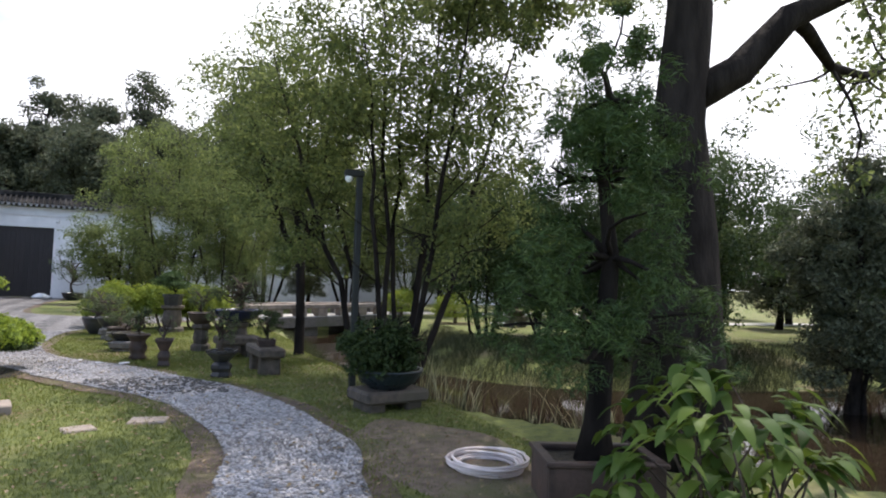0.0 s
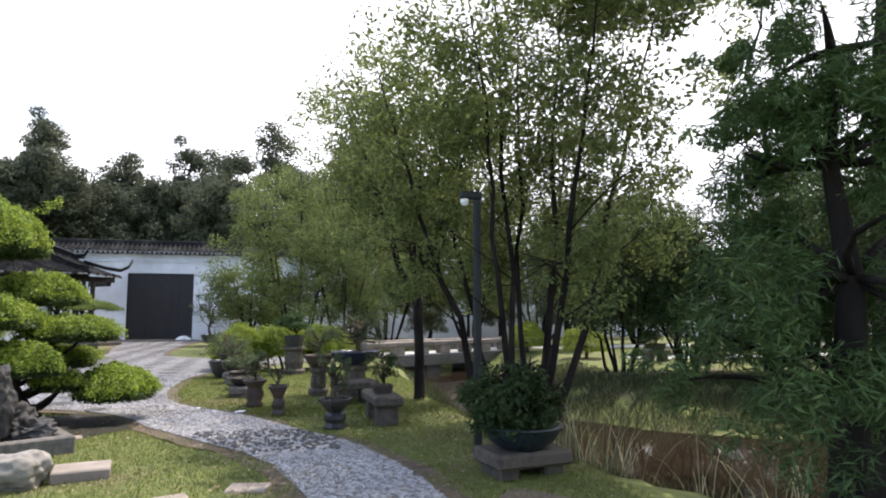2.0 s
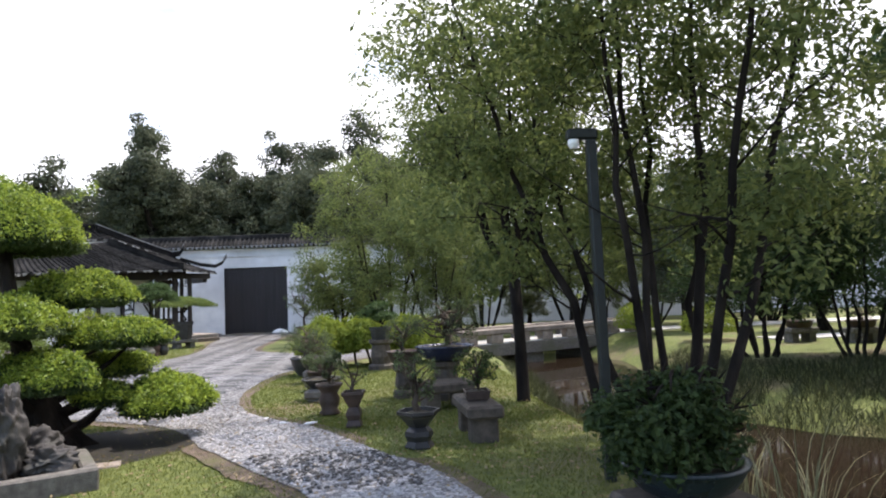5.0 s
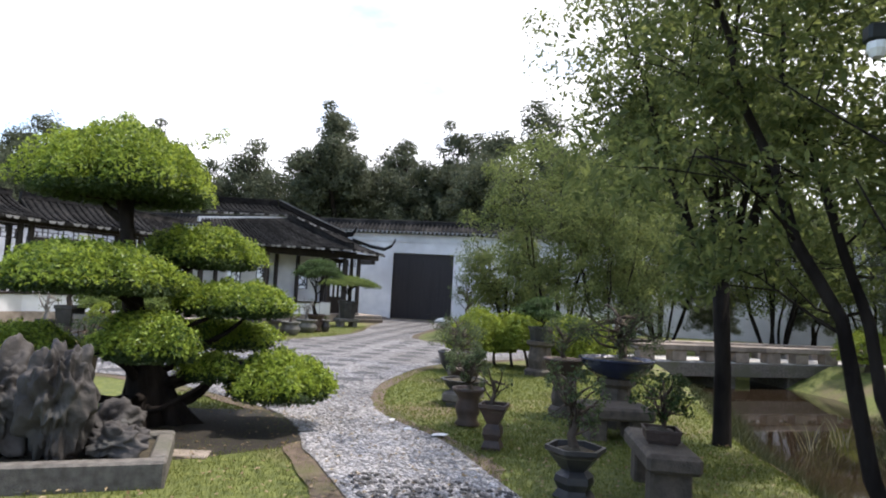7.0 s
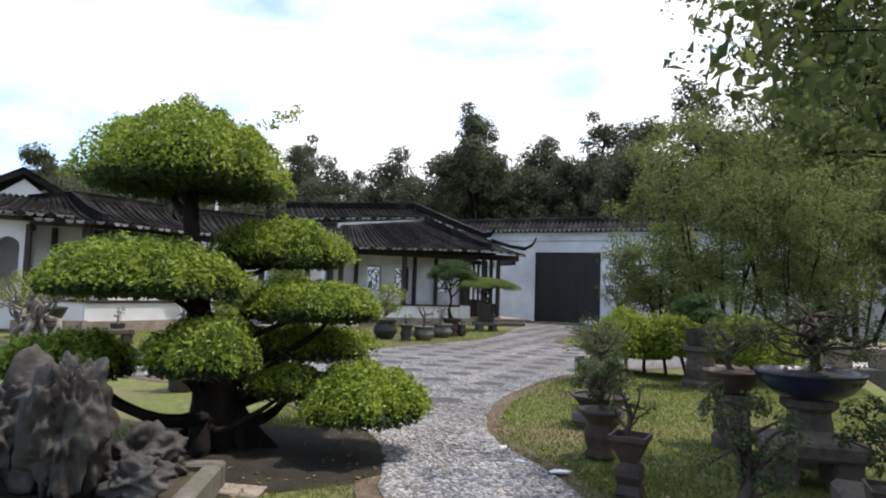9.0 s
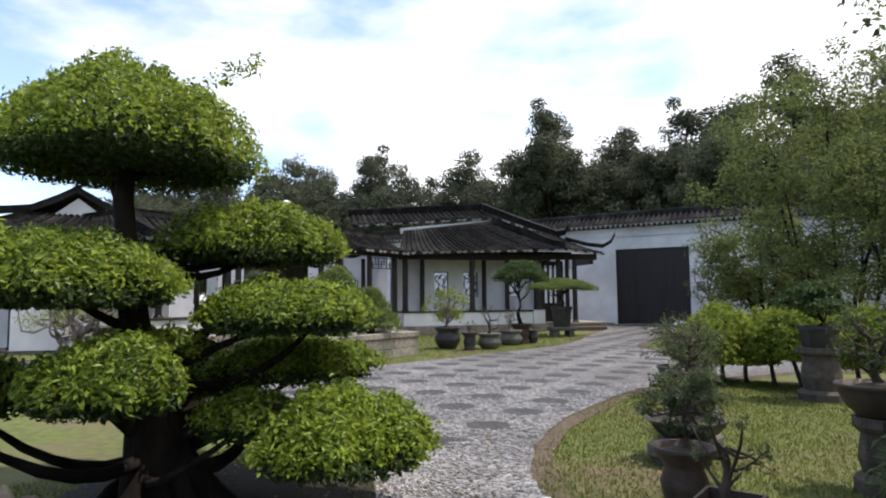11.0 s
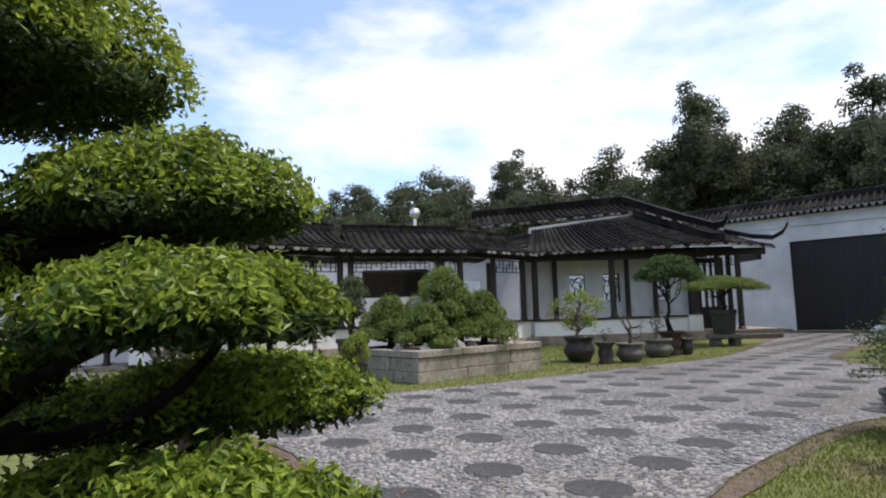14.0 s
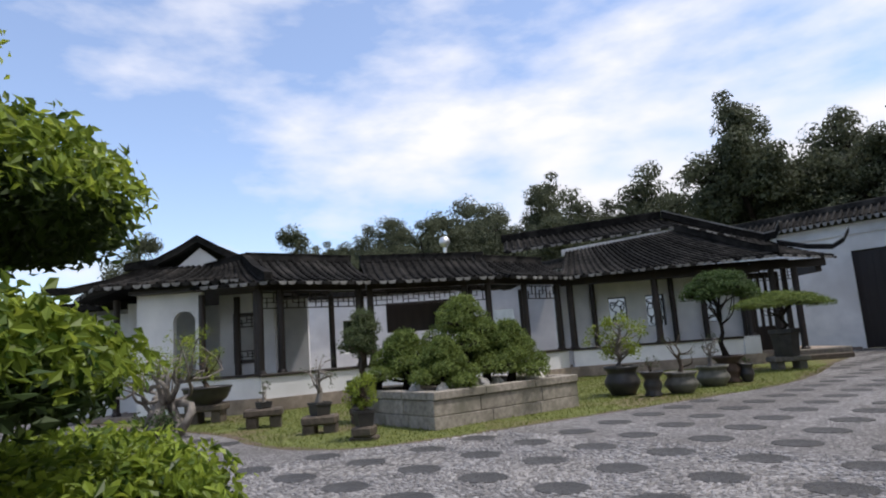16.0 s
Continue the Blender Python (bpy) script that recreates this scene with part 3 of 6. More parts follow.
wall = Geo()
T = 0.35
wall.box(-40, GY0, -0.3, -7.55, GY0 + T, 5.0).box(-3.93, GY0, -0.3, 45, GY0 + T, 5.0).box(-7.55, GY0, 3.9, -3.93, GY0 + T, 5.0)
wall_north = solid("wall_north", wall, MAT["white"], "long white plastered boundary wall with black tile coping", "wall", kind="structure")
roof_strip(wall_north, -40, 45, GY0 + 0.17, 5.12, depth=0.62, rise=0.5)
part("moulding", Geo().box(-40, GY0 - 0.09, 4.55, 45, GY0 - 0.003, 4.66), MAT["white"], wall_north)
part("base_band", Geo().box(-40, GY0 - 0.05, -0.3, -7.7, GY0 - 0.003, 0.12), MAT["plinth"], wall_north)
gate = thing("door_1", at(-5.74, GY0 + 0.12), "tall closed double gate painted brown black", "gate", kind="structure")
for sx in (-1, 1):
    leaf = Geo()
    for i in range(8):
        x = sx * (0.001 + i * 0.2245)
        leaf.box(min(x, x + sx * 0.2235), 0, 0.06, max(x, x + sx * 0.2235), 0.06, 3.86, None, 0.006)
    d = part("gate_leaf", leaf, MAT["gate"], gate)
    part("rail", Geo().box(min(sx * 0.02, sx * 1.78), -0.02, 0.25, max(sx * 0.02, sx * 1.78), -0.003, 0.4).box(min(sx * 0.02, sx * 1.78), -0.02, 1.9, max(sx * 0.02, sx * 1.78), -0.003, 2.02), MAT["gate"], d)
part("gate_frame", Geo().box(-1.81, -0.04, 0, -1.79, 0.15, 3.88).box(1.79, -0.04, 0, 1.81, 0.15, 3.88).box(-1.81, -0.04, 3.87, 1.81, 0.15, 3.9), MAT["gate"], gate)
part("threshold", Geo().box(-1.9, -0.35, -0.02, 1.9, 0.2, 0.05, None, 0.01), MAT["stone"], gate)
for x in (-7.85, -3.75):
    sp = thing("wall_lamp", at(x, GY0 - 0.003, 4.25), "small white round wall spotlight on bracket", "wall lamp", "lamps by the gate")
    part("bracket", Geo().tube([(0, 0, 0.1), (0, -0.12, 0.12), (0, -0.2, 0.05)], [0.02] * 3, 6), MAT["metal"], sp)
    part("lamp_head", Geo().lathe([(0.02, 0.12), (0.08, 0.08), (0.1, 0), (0.085, -0.05)], 12, (0, -0.22, -0.02)), MAT["bulb"], sp, smooth=True)
bag = Geo()
rb = np.random.default_rng(3)
bag.lathe([(0.34, 0), (0.44, 0.06), (0.36, 0.14), (0.2, 0.24), (0.06, 0.27)], 11, wave=0.16, squash=0.6)
solid("sack", bag, MAT["paper"], "crumpled white sack lying by the gate", "sack", m=at(-4.3, GY0 - 0.75, 0.016))

# ---- pavilion compound, turned 41.5 degrees to the wall ----
O = pose(0.569, 12.598, 0, 0, 0, math.degrees(math.atan2(0.749, 0.663)))


def yard(s, d, z=0.0):
    """A place s to the right and d ahead in the pavilion's own axes."""
    return O @ Vector((s, d, z))


def tiled_plane(parent, e0, e1, r0, r1, step=0.24, radius=0.062, slab=0.07, sag=0.10, name="roof"):
    """A roof slope from eave e0-e1 to ridge r0-r1, as slab, cover-tile rows, and scalloped eave."""
    e0, e1, r0, r1 = (Vector(p) for p in (e0, e1, r0, r1))
    nrm = (e1 - e0).cross(r0 - e0).normalized()
    if nrm.z < 0:
        nrm = -nrm
    n = 6

    def spot(u, w):
        p = e0.lerp(e1, u).lerp(r0.lerp(r1, u), w)
        return p - Vector((0, 0, sag * 4 * w * (1 - w)))

    g = Geo()
    top = [spot(u, w / n) for w in range(n + 1) for u in (0, 0.5, 1)]
    low = [p - nrm * slab for p in top]
    fs = []
    for w in range(n):
        for k in range(2):
            a = 3 * w + k
            fs += [(a, a + 1, a + 4, a + 3), (a + len(top), a + 3 + len(top), a + 4 + len(top), a + 1 + len(top))]
    k = len(top)
    fs += [(0, k, k + 1, 1), (1, k + 1, k + 2, 2)]
    for w in range(n):
        fs += [(3 * w, 3 * w + 3, k + 3 * w + 3, k + 3 * w), (3 * w + 2, k + 3 * w + 2, k + 3 * w + 5, 3 * w + 5)]
    slope = part(name, g.add([tuple(p) for p in top + low], fs), MAT["tile"], parent)
    count = max(2, int((e1 - e0).length / step))
    along = (e1 - e0).normalized()
    out = (e0.lerp(e1, 0.5) - r0.lerp(r1, 0.5))
    out.z = 0
    out.normalize()
    for i in range(count):
        u = (i + 0.5) / count
        row = Geo()
        m = 18
        pts = [spot(u, w / m) + nrm * 0.02 for w in range(m + 1)]
        row.tube(pts, [radius * (1.06 if j % 2 else 0.74) for j in range(m + 1)], 6)
        part("cover_tile", row, MAT["tile"], slope)
        a = spot((i + 0.02) / count, 0)
        b = spot((i + 0.98) / count, 0)
        c = a.lerp(b, 0.5)
        dn = Vector((0, 0, -0.10))
        f = out * 0.03
        drip = Geo().add([tuple(a + f), tuple(b + f), tuple(b.lerp(c, 0.3) + f + dn * 0.75), tuple(c + f + dn), tuple(a.lerp(c, 0.3) + f + dn * 0.75), tuple(c - f)], [(0, 1, 2, 3, 4), (1, 0, 5), (0, 4, 5), (4, 3, 5), (3, 2, 5), (2, 1, 5)])
        part("drip_tile", drip, MAT["tile_edge"] if i % 3 else MAT["tile"], slope)
    return slope


def ridge_line(parent, pts, h=0.26, w=0.11, pale=True, name="ridge"):
    """A built-up ridge that follows points; its top edge is pale mortar."""
    for nm, lo, hi, ww, mt in (("ridge", -0.04, h * 0.8, w, "tile"), ("ridge_cap", h * 0.8, h, w * 1.15, "tile_edge" if pale else "tile")):
        g = Geo()
        vs = []
        p3 = [Vector(p) for p in pts]
        for i, p in enumerate(p3):
            t = p3[min(i + 1, len(p3) - 1)] - p3[max(i - 1, 0)]
            s = Vector((-t.y, t.x, 0)).normalized() * ww
            vs += [tuple(p - s + Vector((0, 0, lo))), tuple(p + s + Vector((0, 0, lo))), tuple(p + s + Vector((0, 0, hi))), tuple(p - s + Vector((0, 0, hi)))]
        fs = [(0, 3, 2, 1), tuple(4 * (len(p3) - 1) + k for k in (0, 1, 2, 3))]
        for i in range(len(p3) - 1):
            fs += [(4 * i + k, 4 * i + (k + 1) % 4, 4 * i + 4 + (k + 1) % 4, 4 * i + 4 + k) for k in range(4)]
        part(nm, g.add(vs, fs), MAT[mt], parent)


def column(parent, s, d, z0, z1, r=0.11):
    g = Geo().lathe([(r * 1.35, 0), (r * 1.4, 0.05), (r * 1.05, 0.1), (r, 0.12), (r * 0.96, z1 - z0)], 12, (s, d, z0))
    part("column", g, MAT["wood"], parent, smooth=False)


def fret(parent, s0, d0, s1, d1, z0, z1, cell=0.16):
    """Fretwork band hung between columns: frame and a broken grid of bars."""
    a, b = Vector((s0, d0, 0)), Vector((s1, d1, 0))
    ln = (b - a).length
    m = Matrix.Translation(a) @ Matrix.Rotation(math.atan2(b.y - a.y, b.x - a.x), 4, "Z")
    g = Geo().box(0, -0.02, z1 - 0.03, ln, 0.02, z1, m).box(0, -0.02, z0, ln, 0.02, z0 + 0.03, m)
    n = max(2, int(ln / cell))
    q = random.Random(int(100 * (s0 + d0)))
    for i in range(n + 1):
        x = min(i * ln / n, ln - 0.02)
        lo, hi = (z0, z1) if i % 3 == 0 else (z0, z0 + (z1 - z0) * 0.62) if i % 3 == 1 else (z0 + (z1 - z0) * 0.34, z1)
        g.box(x, -0.015, lo, x + 0.025, 0.015, hi, m)
        if i < n:
            for w in (0.34, 0.62):
                if q.random() < 0.75:
                    g.box(x, -0.013, z0 + (z1 - z0) * w, x + ln / n, 0.013, z0 + (z1 - z0) * w + 0.022, m)
    part("fretwork", g, MAT["wood"], parent, "dark fretwork lattice band")


def low_wall(parent, s0, d0, s1, d1, thick=0.28, z0=0.33, z1=0.86):
    a, b = Vector((s0, d0, 0)), Vector((s1, d1, 0))
    ln = (b - a).length
    m = Matrix.Translation(a) @ Matrix.Rotation(math.atan2(b.y - a.y, b.x - a.x), 4, "Z")
    part("low_wall", Geo().box(0, 0, z0, ln, thick, z1, m), MAT["white"], parent, "white plastered low wall")
    part("seat_board", Geo().box(-0.04, -0.06, z1, ln + 0.04, thick + 0.1, z1 + 0.07, m, 0.01), MAT["wood"], parent)
    part("plinth", Geo().box(-0.1, -0.08, -0.2, ln + 0.1, thick + 0.25, z0, m), MAT["plinth"], parent)


def lattice_window(parent, s, d, z0, w, h, seed):
    """Window opening with an ice-crack lattice of white bars, seen against the court behind."""
    q = np.random.default_rng(seed)
    pts = (np.array([[(i % 4 + 0.5) / 4, (i // 4 + 0.5) / 6] for i in range(24)]) + q.uniform(-0.1, 0.1, (24, 2)) * [1, 0.7]) * [w, h]
    g = Geo()
    for i, p in enumerate(pts):
        near = np.argsort(np.hypot(*(pts - p).T))[1:4]
        for j in near:
            e = pts[j]
            u = (e - p) / (np.hypot(*(e - p)) + 1e-6)
            n = np.array([-u[1], u[0]]) * 0.012
            vs = [(s + x, d + y, z0 + z) for y in (-0.03, 0.03) for x, z in (p + n, p - n, e - n, e + n)]
            g.add(vs, [(0, 1, 2, 3), (7, 6, 5, 4), (0, 4, 5, 1), (1, 5, 6, 2), (2, 6, 7, 3), (3, 7, 4, 0)])
    g.box(s - 0.04, d - 0.05, z0 - 0.04, s, d + 0.05, z0 + h + 0.04).box(s + w, d - 0.05, z0 - 0.04, s + w + 0.04, d + 0.05, z0 + h + 0.04)
    g.box(s, d - 0.05, z0 - 0.04, s + w, d + 0.05, z0).box(s, d - 0.05, z0 + h, s + w, d + 0.05, z0 + h + 0.04)
    part("lattice", g, MAT["tile"], parent, "ice-crack lattice window")


# main pavilion
pav = thing("pavilion", O, "open garden pavilion with black tile roof and white wall", "pavilion")
D1, S0, S1 = 21.5, 4.1, 10.35
low_wall(pav, S0, D1, S1, D1)
part("pier", Geo().box(S1 - 0.55, D1 - 0.06, 0.33, S1, D1 + 0.4, 0.93, None, 0.01), MAT["white"], pav)
part("floor_slab", Geo().box(S0 - 0.2, D1 + 0.3, -0.2, S1 + 3.2, D1 + 4.5, 0.34), MAT["plinth"], pav)
for s in (4.2, 7.1, 10.2):
    column(pav, s, D1 + 0.15, 0.9, 3.15, 0.12)
for s in (4.0, 5.25, 8.1, 9.2, 10.6, 12.2):
    column(pav, s, D1 + 1.4, 0.33, 3.4, 0.10)
for s in (11.3, 12.1):
    column(pav, s, D1 + 0.5, 0.33, 3.2, 0.11)
yb = D1 + 1.62
bw = Geo().panel(3.9, 10.6, 0.33, 3.5, yb, 0.18, [(5.85, 6.5, 1.5, 2.62), (7.2, 7.9, 1.5, 2.62), (9.3, 9.9, 1.5, 2.62)])
part("rear_wall", bw, MAT["white"], pav)
for i, a in enumerate((5.87, 7.22, 9.32)):
    lattice_window(pav, a, yb + 0.09, 1.52, 0.61 if i < 2 else 0.55, 1.06, 20 + i)
part("beam", Geo().box(3.9, D1 + 0.03, 3.05, 10.7, D1 + 0.26, 3.3).box(3.9, D1 + 1.3, 3.3, 12.4, D1 + 1.5, 3.55), MAT["wood"], pav)
for k in range(2):
    fret(pav, 10.5 + 0.8 * k, D1 + 0.5, 11.25 + 0.8 * k, D1 + 0.5, 2.75, 3.15)
tiled_plane(pav, (3.7, D1 - 0.75, 3.28), (10.9, D1 - 0.85, 3.5), (4.4, D1 + 1.3, 4.35), (8.45, D1 + 1.3, 4.85), name="front_roof")
tiled_plane(pav, (10.9, D1 - 0.85, 3.5), (13.7, D1 + 0.6, 3.45), (8.45, D1 + 1.3, 4.85), (12.1, D1 + 1.9, 4.3), name="hip_roof")
part("pale_band", Geo().add([(4.3, D1 + 1.32, 4.25), (8.45, D1 + 1.32, 4.78), (8.45, D1 + 1.32, 4.95), (4.3, D1 + 1.32, 4.47), (4.3, D1 + 1.5, 4.25), (8.45, D1 + 1.5, 4.78), (8.45, D1 + 1.5, 4.95), (4.3, D1 + 1.5, 4.47)], [(0, 1, 2, 3), (7, 6, 5, 4), (3, 2, 6, 7), (0, 3, 7, 4), (1, 5, 6, 2), (0, 4, 5, 1)]), MAT["white"], pav, "white plaster band under the upper roof")
tiled_plane(pav, (2.2, D1 + 1.3, 4.55), (8.7, D1 + 1.25, 5.05), (2.4, D1 + 3.2, 5.2), (8.45, D1 + 2.6, 5.55), name="upper_roof")
tiled_plane(pav, (8.7, D1 + 1.25, 5.05), (12.2, D1 + 1.9, 4.2), (8.45, D1 + 2.6, 5.55), (12.3, D1 + 3.3, 4.6), name="upper_hip_roof")
ridge_line(pav, [(2.3, D1 + 3.2, 5.2), (5.2, D1 + 2.9, 5.38), (8.45, D1 + 2.6, 5.6)], pale=False)
ridge_line(pav, [(8.45, D1 + 2.4, 5.6), (9.4, D1 + 2.2, 5.22), (10.8, D1 + 2.0, 4.72), (11.9, D1 + 1.8, 4.35), (12.25, D1 + 1.6, 4.4), (12.4, D1 + 1.5, 4.72)])
ridge_line(pav, [(8.45, D1 + 1.2, 4.88), (9.6, D1 + 0.3, 4.25), (10.6, D1 - 0.55, 3.68), (11.0, D1 - 0.85, 3.6)], h=0.2, pale=False)
ridge_line(pav, [(12.2, D1 + 1.5, 4.15), (13.0, D1 + 1.0, 3.85), (13.7, D1 + 0.7, 3.75), (14.05, D1 + 0.6, 3.95), (14.25, D1 + 0.55, 4.3)], h=0.14, w=0.08)
part("end_wall", Geo().box(10.6, yb, 0.33, 10.78, yb + 2.6, 3.6), MAT["white"], pav)
part("step", Geo().box(10.9, D1 - 0.05, -0.1, 13.3, D1 + 0.35, 0.33, None, 0.015), MAT["stone"], pav)
part("step", Geo().box(11.3, D1 - 0.5, -0.1, 13.1, D1 - 0.05, 0.17, None, 0.015), MAT["brownstone"], pav)

part("porch_beam", Geo().box(10.6, D1 + 0.4, 3.13, 13.2, D1 + 0.6, 3.4, None, 0.01), MAT["wood"], pav)
part("porch_beam", Geo().box(12.95, D1 + 0.62, 2.95, 13.15, D1 + 2.2, 3.3, None, 0.01), MAT["wood"], pav)
# Dark panel added to stand in for the shade of the doorway.
part("lattice_door", Geo().panel(10.85, 11.95, 0.36, 3.12, D1 + 1.3, 0.06, [(11.0, 11.15, 1.2, 2.9), (11.25, 11.4, 1.2, 2.9), (11.5, 11.65, 1.2, 2.9)]), MAT["wood"], pav, "dark pierced wooden panel standing in for doorway shade")

# zigzag corridor: receding wing, middle wing, link
cor = thing("corridor", O, "covered zigzag corridor with black tile roof and fretwork", "corridor")
K, N, Q, R = (-4.85, 16.3), (-2.3, 18.2), (1.5, 19.3), (3.9, 21.3)
low_wall(cor, K[0], K[1], N[0], N[1], 0.28, 0.33, 0.88)
low_wall(cor, N[0], N[1], Q[0], Q[1], 0.28, 0.33, 0.88)
low_wall(cor, Q[0], Q[1], R[0], R[1], 0.28, 0.33, 0.88)


def between(a, b, k):
    return (a[0] + (b[0] - a[0]) * k, a[1] + (b[1] - a[1]) * k)


def wing(a, b, inward, ks, z_top=3.35, eave=3.3, crest=4.15, half=1.2, over=0.75, frets=True):
    """One straight run of roofed corridor from a to b; inward points away from the yard."""
    iv = Vector((inward[0], inward[1], 0)).normalized()
    far = lambda p: (p[0] + iv.x * 2 * half, p[1] + iv.y * 2 * half)
    for k in ks:
        p = between(a, b, k)
        column(cor, p[0] + iv.x * 0.14, p[1] + iv.y * 0.14, 0.93, z_top, 0.1)
        q = far(p)
        if k in (ks[0], ks[-1]):
            column(cor, q[0], q[1], 0.3, z_top, 0.09)
    for k0, k1 in zip(ks, ks[1:]):
        p, q = between(a, b, k0), between(a, b, k1)
        fret(cor, p[0] + iv.x * 0.14, p[1] + iv.y * 0.14, q[0] + iv.x * 0.14, q[1] + iv.y * 0.14, z_top - 0.5, z_top - 0.06)
    A, B = Vector((*a, 0)), Vector((*b, 0))
    up = lambda v, h: (v.x, v.y, h)
    mid0, mid1 = A + iv * half, B + iv * half
    tiled_plane(cor, up(A - iv * over, eave), up(B - iv * over, eave), up(mid0, crest), up(mid1, crest))
    tiled_plane(cor, up(A + iv * (2 * half + over), eave), up(B + iv * (2 * half + over), eave), up(mid0, crest), up(mid1, crest), step=0.5)
    ridge_line(cor, [up(mid0, crest), up(mid1, crest)], h=0.18, pale=False)
    m = Matrix.Translation(A) @ Matrix.Rotation(math.atan2(B.y - A.y, B.x - A.x), 4, "Z")
    g = Geo().box(0, 0.03, z_top - 0.02, (B - A).length, 0.25, z_top + 0.2, m)
    part("beam", g, MAT["wood"], cor)


wing(K, N, (-0.6, 0.8), (0.02, 0.2, 0.94), 3.12, 3.25, 4.05, 0.95, 0.7)
wing(N, Q, (-0.28, 0.96), (0.03, 0.76, 0.95), 3.12, 3.25, 4.05, 0.95, 0.7)
wing(Q, R, (-0.64, 0.77), (0.45, 0.95), 3.12, 3.25, 3.95, 0.9, 0.65)
tiled_plane(cor, (-6.5, 15.95, 3.25), (-4.43, 15.74, 3.25), (-6.4, 17.3, 3.9), (-5.42, 17.06, 4.05), name="corner_roof")
ridge_line(cor, [(-5.42, 17.06, 4.05), (-4.9, 16.35, 3.6), (-4.43, 15.72, 3.32)], h=0.16, w=0.09, pale=False)
ridge_line(cor, [(-6.6, 17.35, 3.88), (-5.42, 17.06, 4.05)], h=0.16, w=0.09, pale=False)
# Added sheet that blocks a sky gap and darkens the hall inside.
part("corner_ceiling", Geo().box(-8.2, 16.25, 3.203, -4.6, 21, 3.29), MAT["wood"], cor)
# white inner court walls behind the corridor
part("rear_wall", Geo().panel(-6.5, 4.2, -0.2, 3.5, 25.2, 0.2, [(-4.2, -3.2, 1.3, 2.6), (1.6, 2.6, 1.3, 2.6)]), MAT["white"], cor)
part("rear_wall_coping", Geo().box(-6.5, 25.0, 3.5, 4.2, 25.6, 3.75, None, 0.03), MAT["tile"], cor)
part("notice_board", Geo().box(-2.1, 21.6, 1.9, 0.3, 21.7, 2.9, None, 0.02), MAT["wood"], cor)
part("floor_slab", Geo().box(-6.5, 21.2, -0.2, 4.2, 25.2, 0.3), MAT["plinth"], cor)

# hall at the corridor's end
hall = thing("hall", O, "white garden hall with hipped black tile roof and gable", "hall")
low_wall(hall, -6.55, 16.35, -4.85, 16.35, 0.28, 0.36, 0.9)
part("front_wall", Geo().panel(-8.15, -6.45, 0.1, 3.2, 16.6, 0.2, [(-7.2, -6.62, 0.95, 2.72)]), MAT["white"], hall)
part("window_wall", Geo().panel(-6.45, -4.9, 0.1, 3.2, 17.9, 0.2, [(-6.0, -5.4, 1.3, 2.6)]), MAT["white"], hall)
part("side_wall", Geo().panel(-9.3, -8.15, 0.1, 3.2, 18.4, 0.2, [(-8.75, -8.5, 1.2, 2.4)]), MAT["white"], hall)
arch = Geo()
for k in range(12):
    a0, a1 = math.pi * k / 12, math.pi * (k + 1) / 12
    c, rr = (-6.91, 2.43), 0.29
    p0, p1 = (c[0] + rr * math.cos(a0), c[1] + rr * math.sin(a0)), (c[0] + rr * math.cos(a1), c[1] + rr * math.sin(a1))
    arch.add([(p0[0], 16.602, p0[1]), (p1[0], 16.602, p1[1]), (p1[0], 16.602, 2.73), (p0[0], 16.602, 2.73), (p0[0], 16.79, p0[1]), (p1[0], 16.79, p1[1]), (p1[0], 16.79, 2.73), (p0[0], 16.79, 2.73)], [(0, 1, 2, 3), (7, 6, 5, 4), (0, 4, 5, 1), (1, 5, 6, 2), (3, 2, 6, 7)])
part("arch", arch, MAT["white"], hall)
for s in (-6.4, -4.98):
    column(hall, s, 16.5, 0.9, 3.1, 0.09)
for s in (-9.0, -8.3):
    column(hall, s, 17.2, 0.1, 3.2, 0.09)
part("window_frame", Geo().box(-6.05, 17.85, 1.25, -5.98, 17.9, 2.65).box(-5.42, 17.85, 1.25, -5.35, 17.9, 2.65).box(-5.98, 17.85, 1.25, -5.42, 17.9, 1.32).box(-5.98, 17.85, 2.58, -5.42, 17.9, 2.65), MAT["wood"], hall)
fret(hall, -5.98, 17.92, -5.42, 17.92, 2.25, 2.58, 0.12)
fret(hall, -5.98, 17.92, -5.42, 17.92, 1.32, 1.6, 0.12)
part("floor_slab", Geo().box(-9.6, 16.7, -0.2, -4.6, 21, 0.1), MAT["plinth"], hall)
part("rear_wall", Geo().box(-9.6, 20.8, 0.1, -4.6, 21, 3.2), MAT["white"], hall)
tiled_plane(hall, (-8.9, 15.9, 3.42), (-5.2, 15.9, 3.38), (-7.9, 17.3, 4.0), (-5.6, 17.3, 3.95))
tiled_plane(hall, (-10.4, 17.6, 3.3), (-8.9, 15.9, 3.42), (-8.6, 18.2, 4.05), (-7.9, 17.3, 4.0))
tiled_plane(hall, (-10.2, 21.5, 3.4), (-10.4, 17.6, 3.3), (-6.75, 21, 4.75), (-6.75, 17.4, 4.72))
tiled_plane(hall, (-4.2, 17.2, 3.5), (-4.2, 21.5, 3.4), (-6.75, 17.4, 4.72), (-6.75, 21, 4.75))
part("gable", Geo().add([(-7.45, 17.3, 3.95), (-6.05, 17.3, 3.95), (-6.75, 17.3, 4.5), (-7.45, 17.42, 3.95), (-6.05, 17.42, 3.95), (-6.75, 17.42, 4.5)], [(0, 1, 2), (5, 4, 3), (0, 2, 5, 3), (1, 4, 5, 2), (0, 3, 4, 1)]), MAT["white"], hall, "white triangular gable")
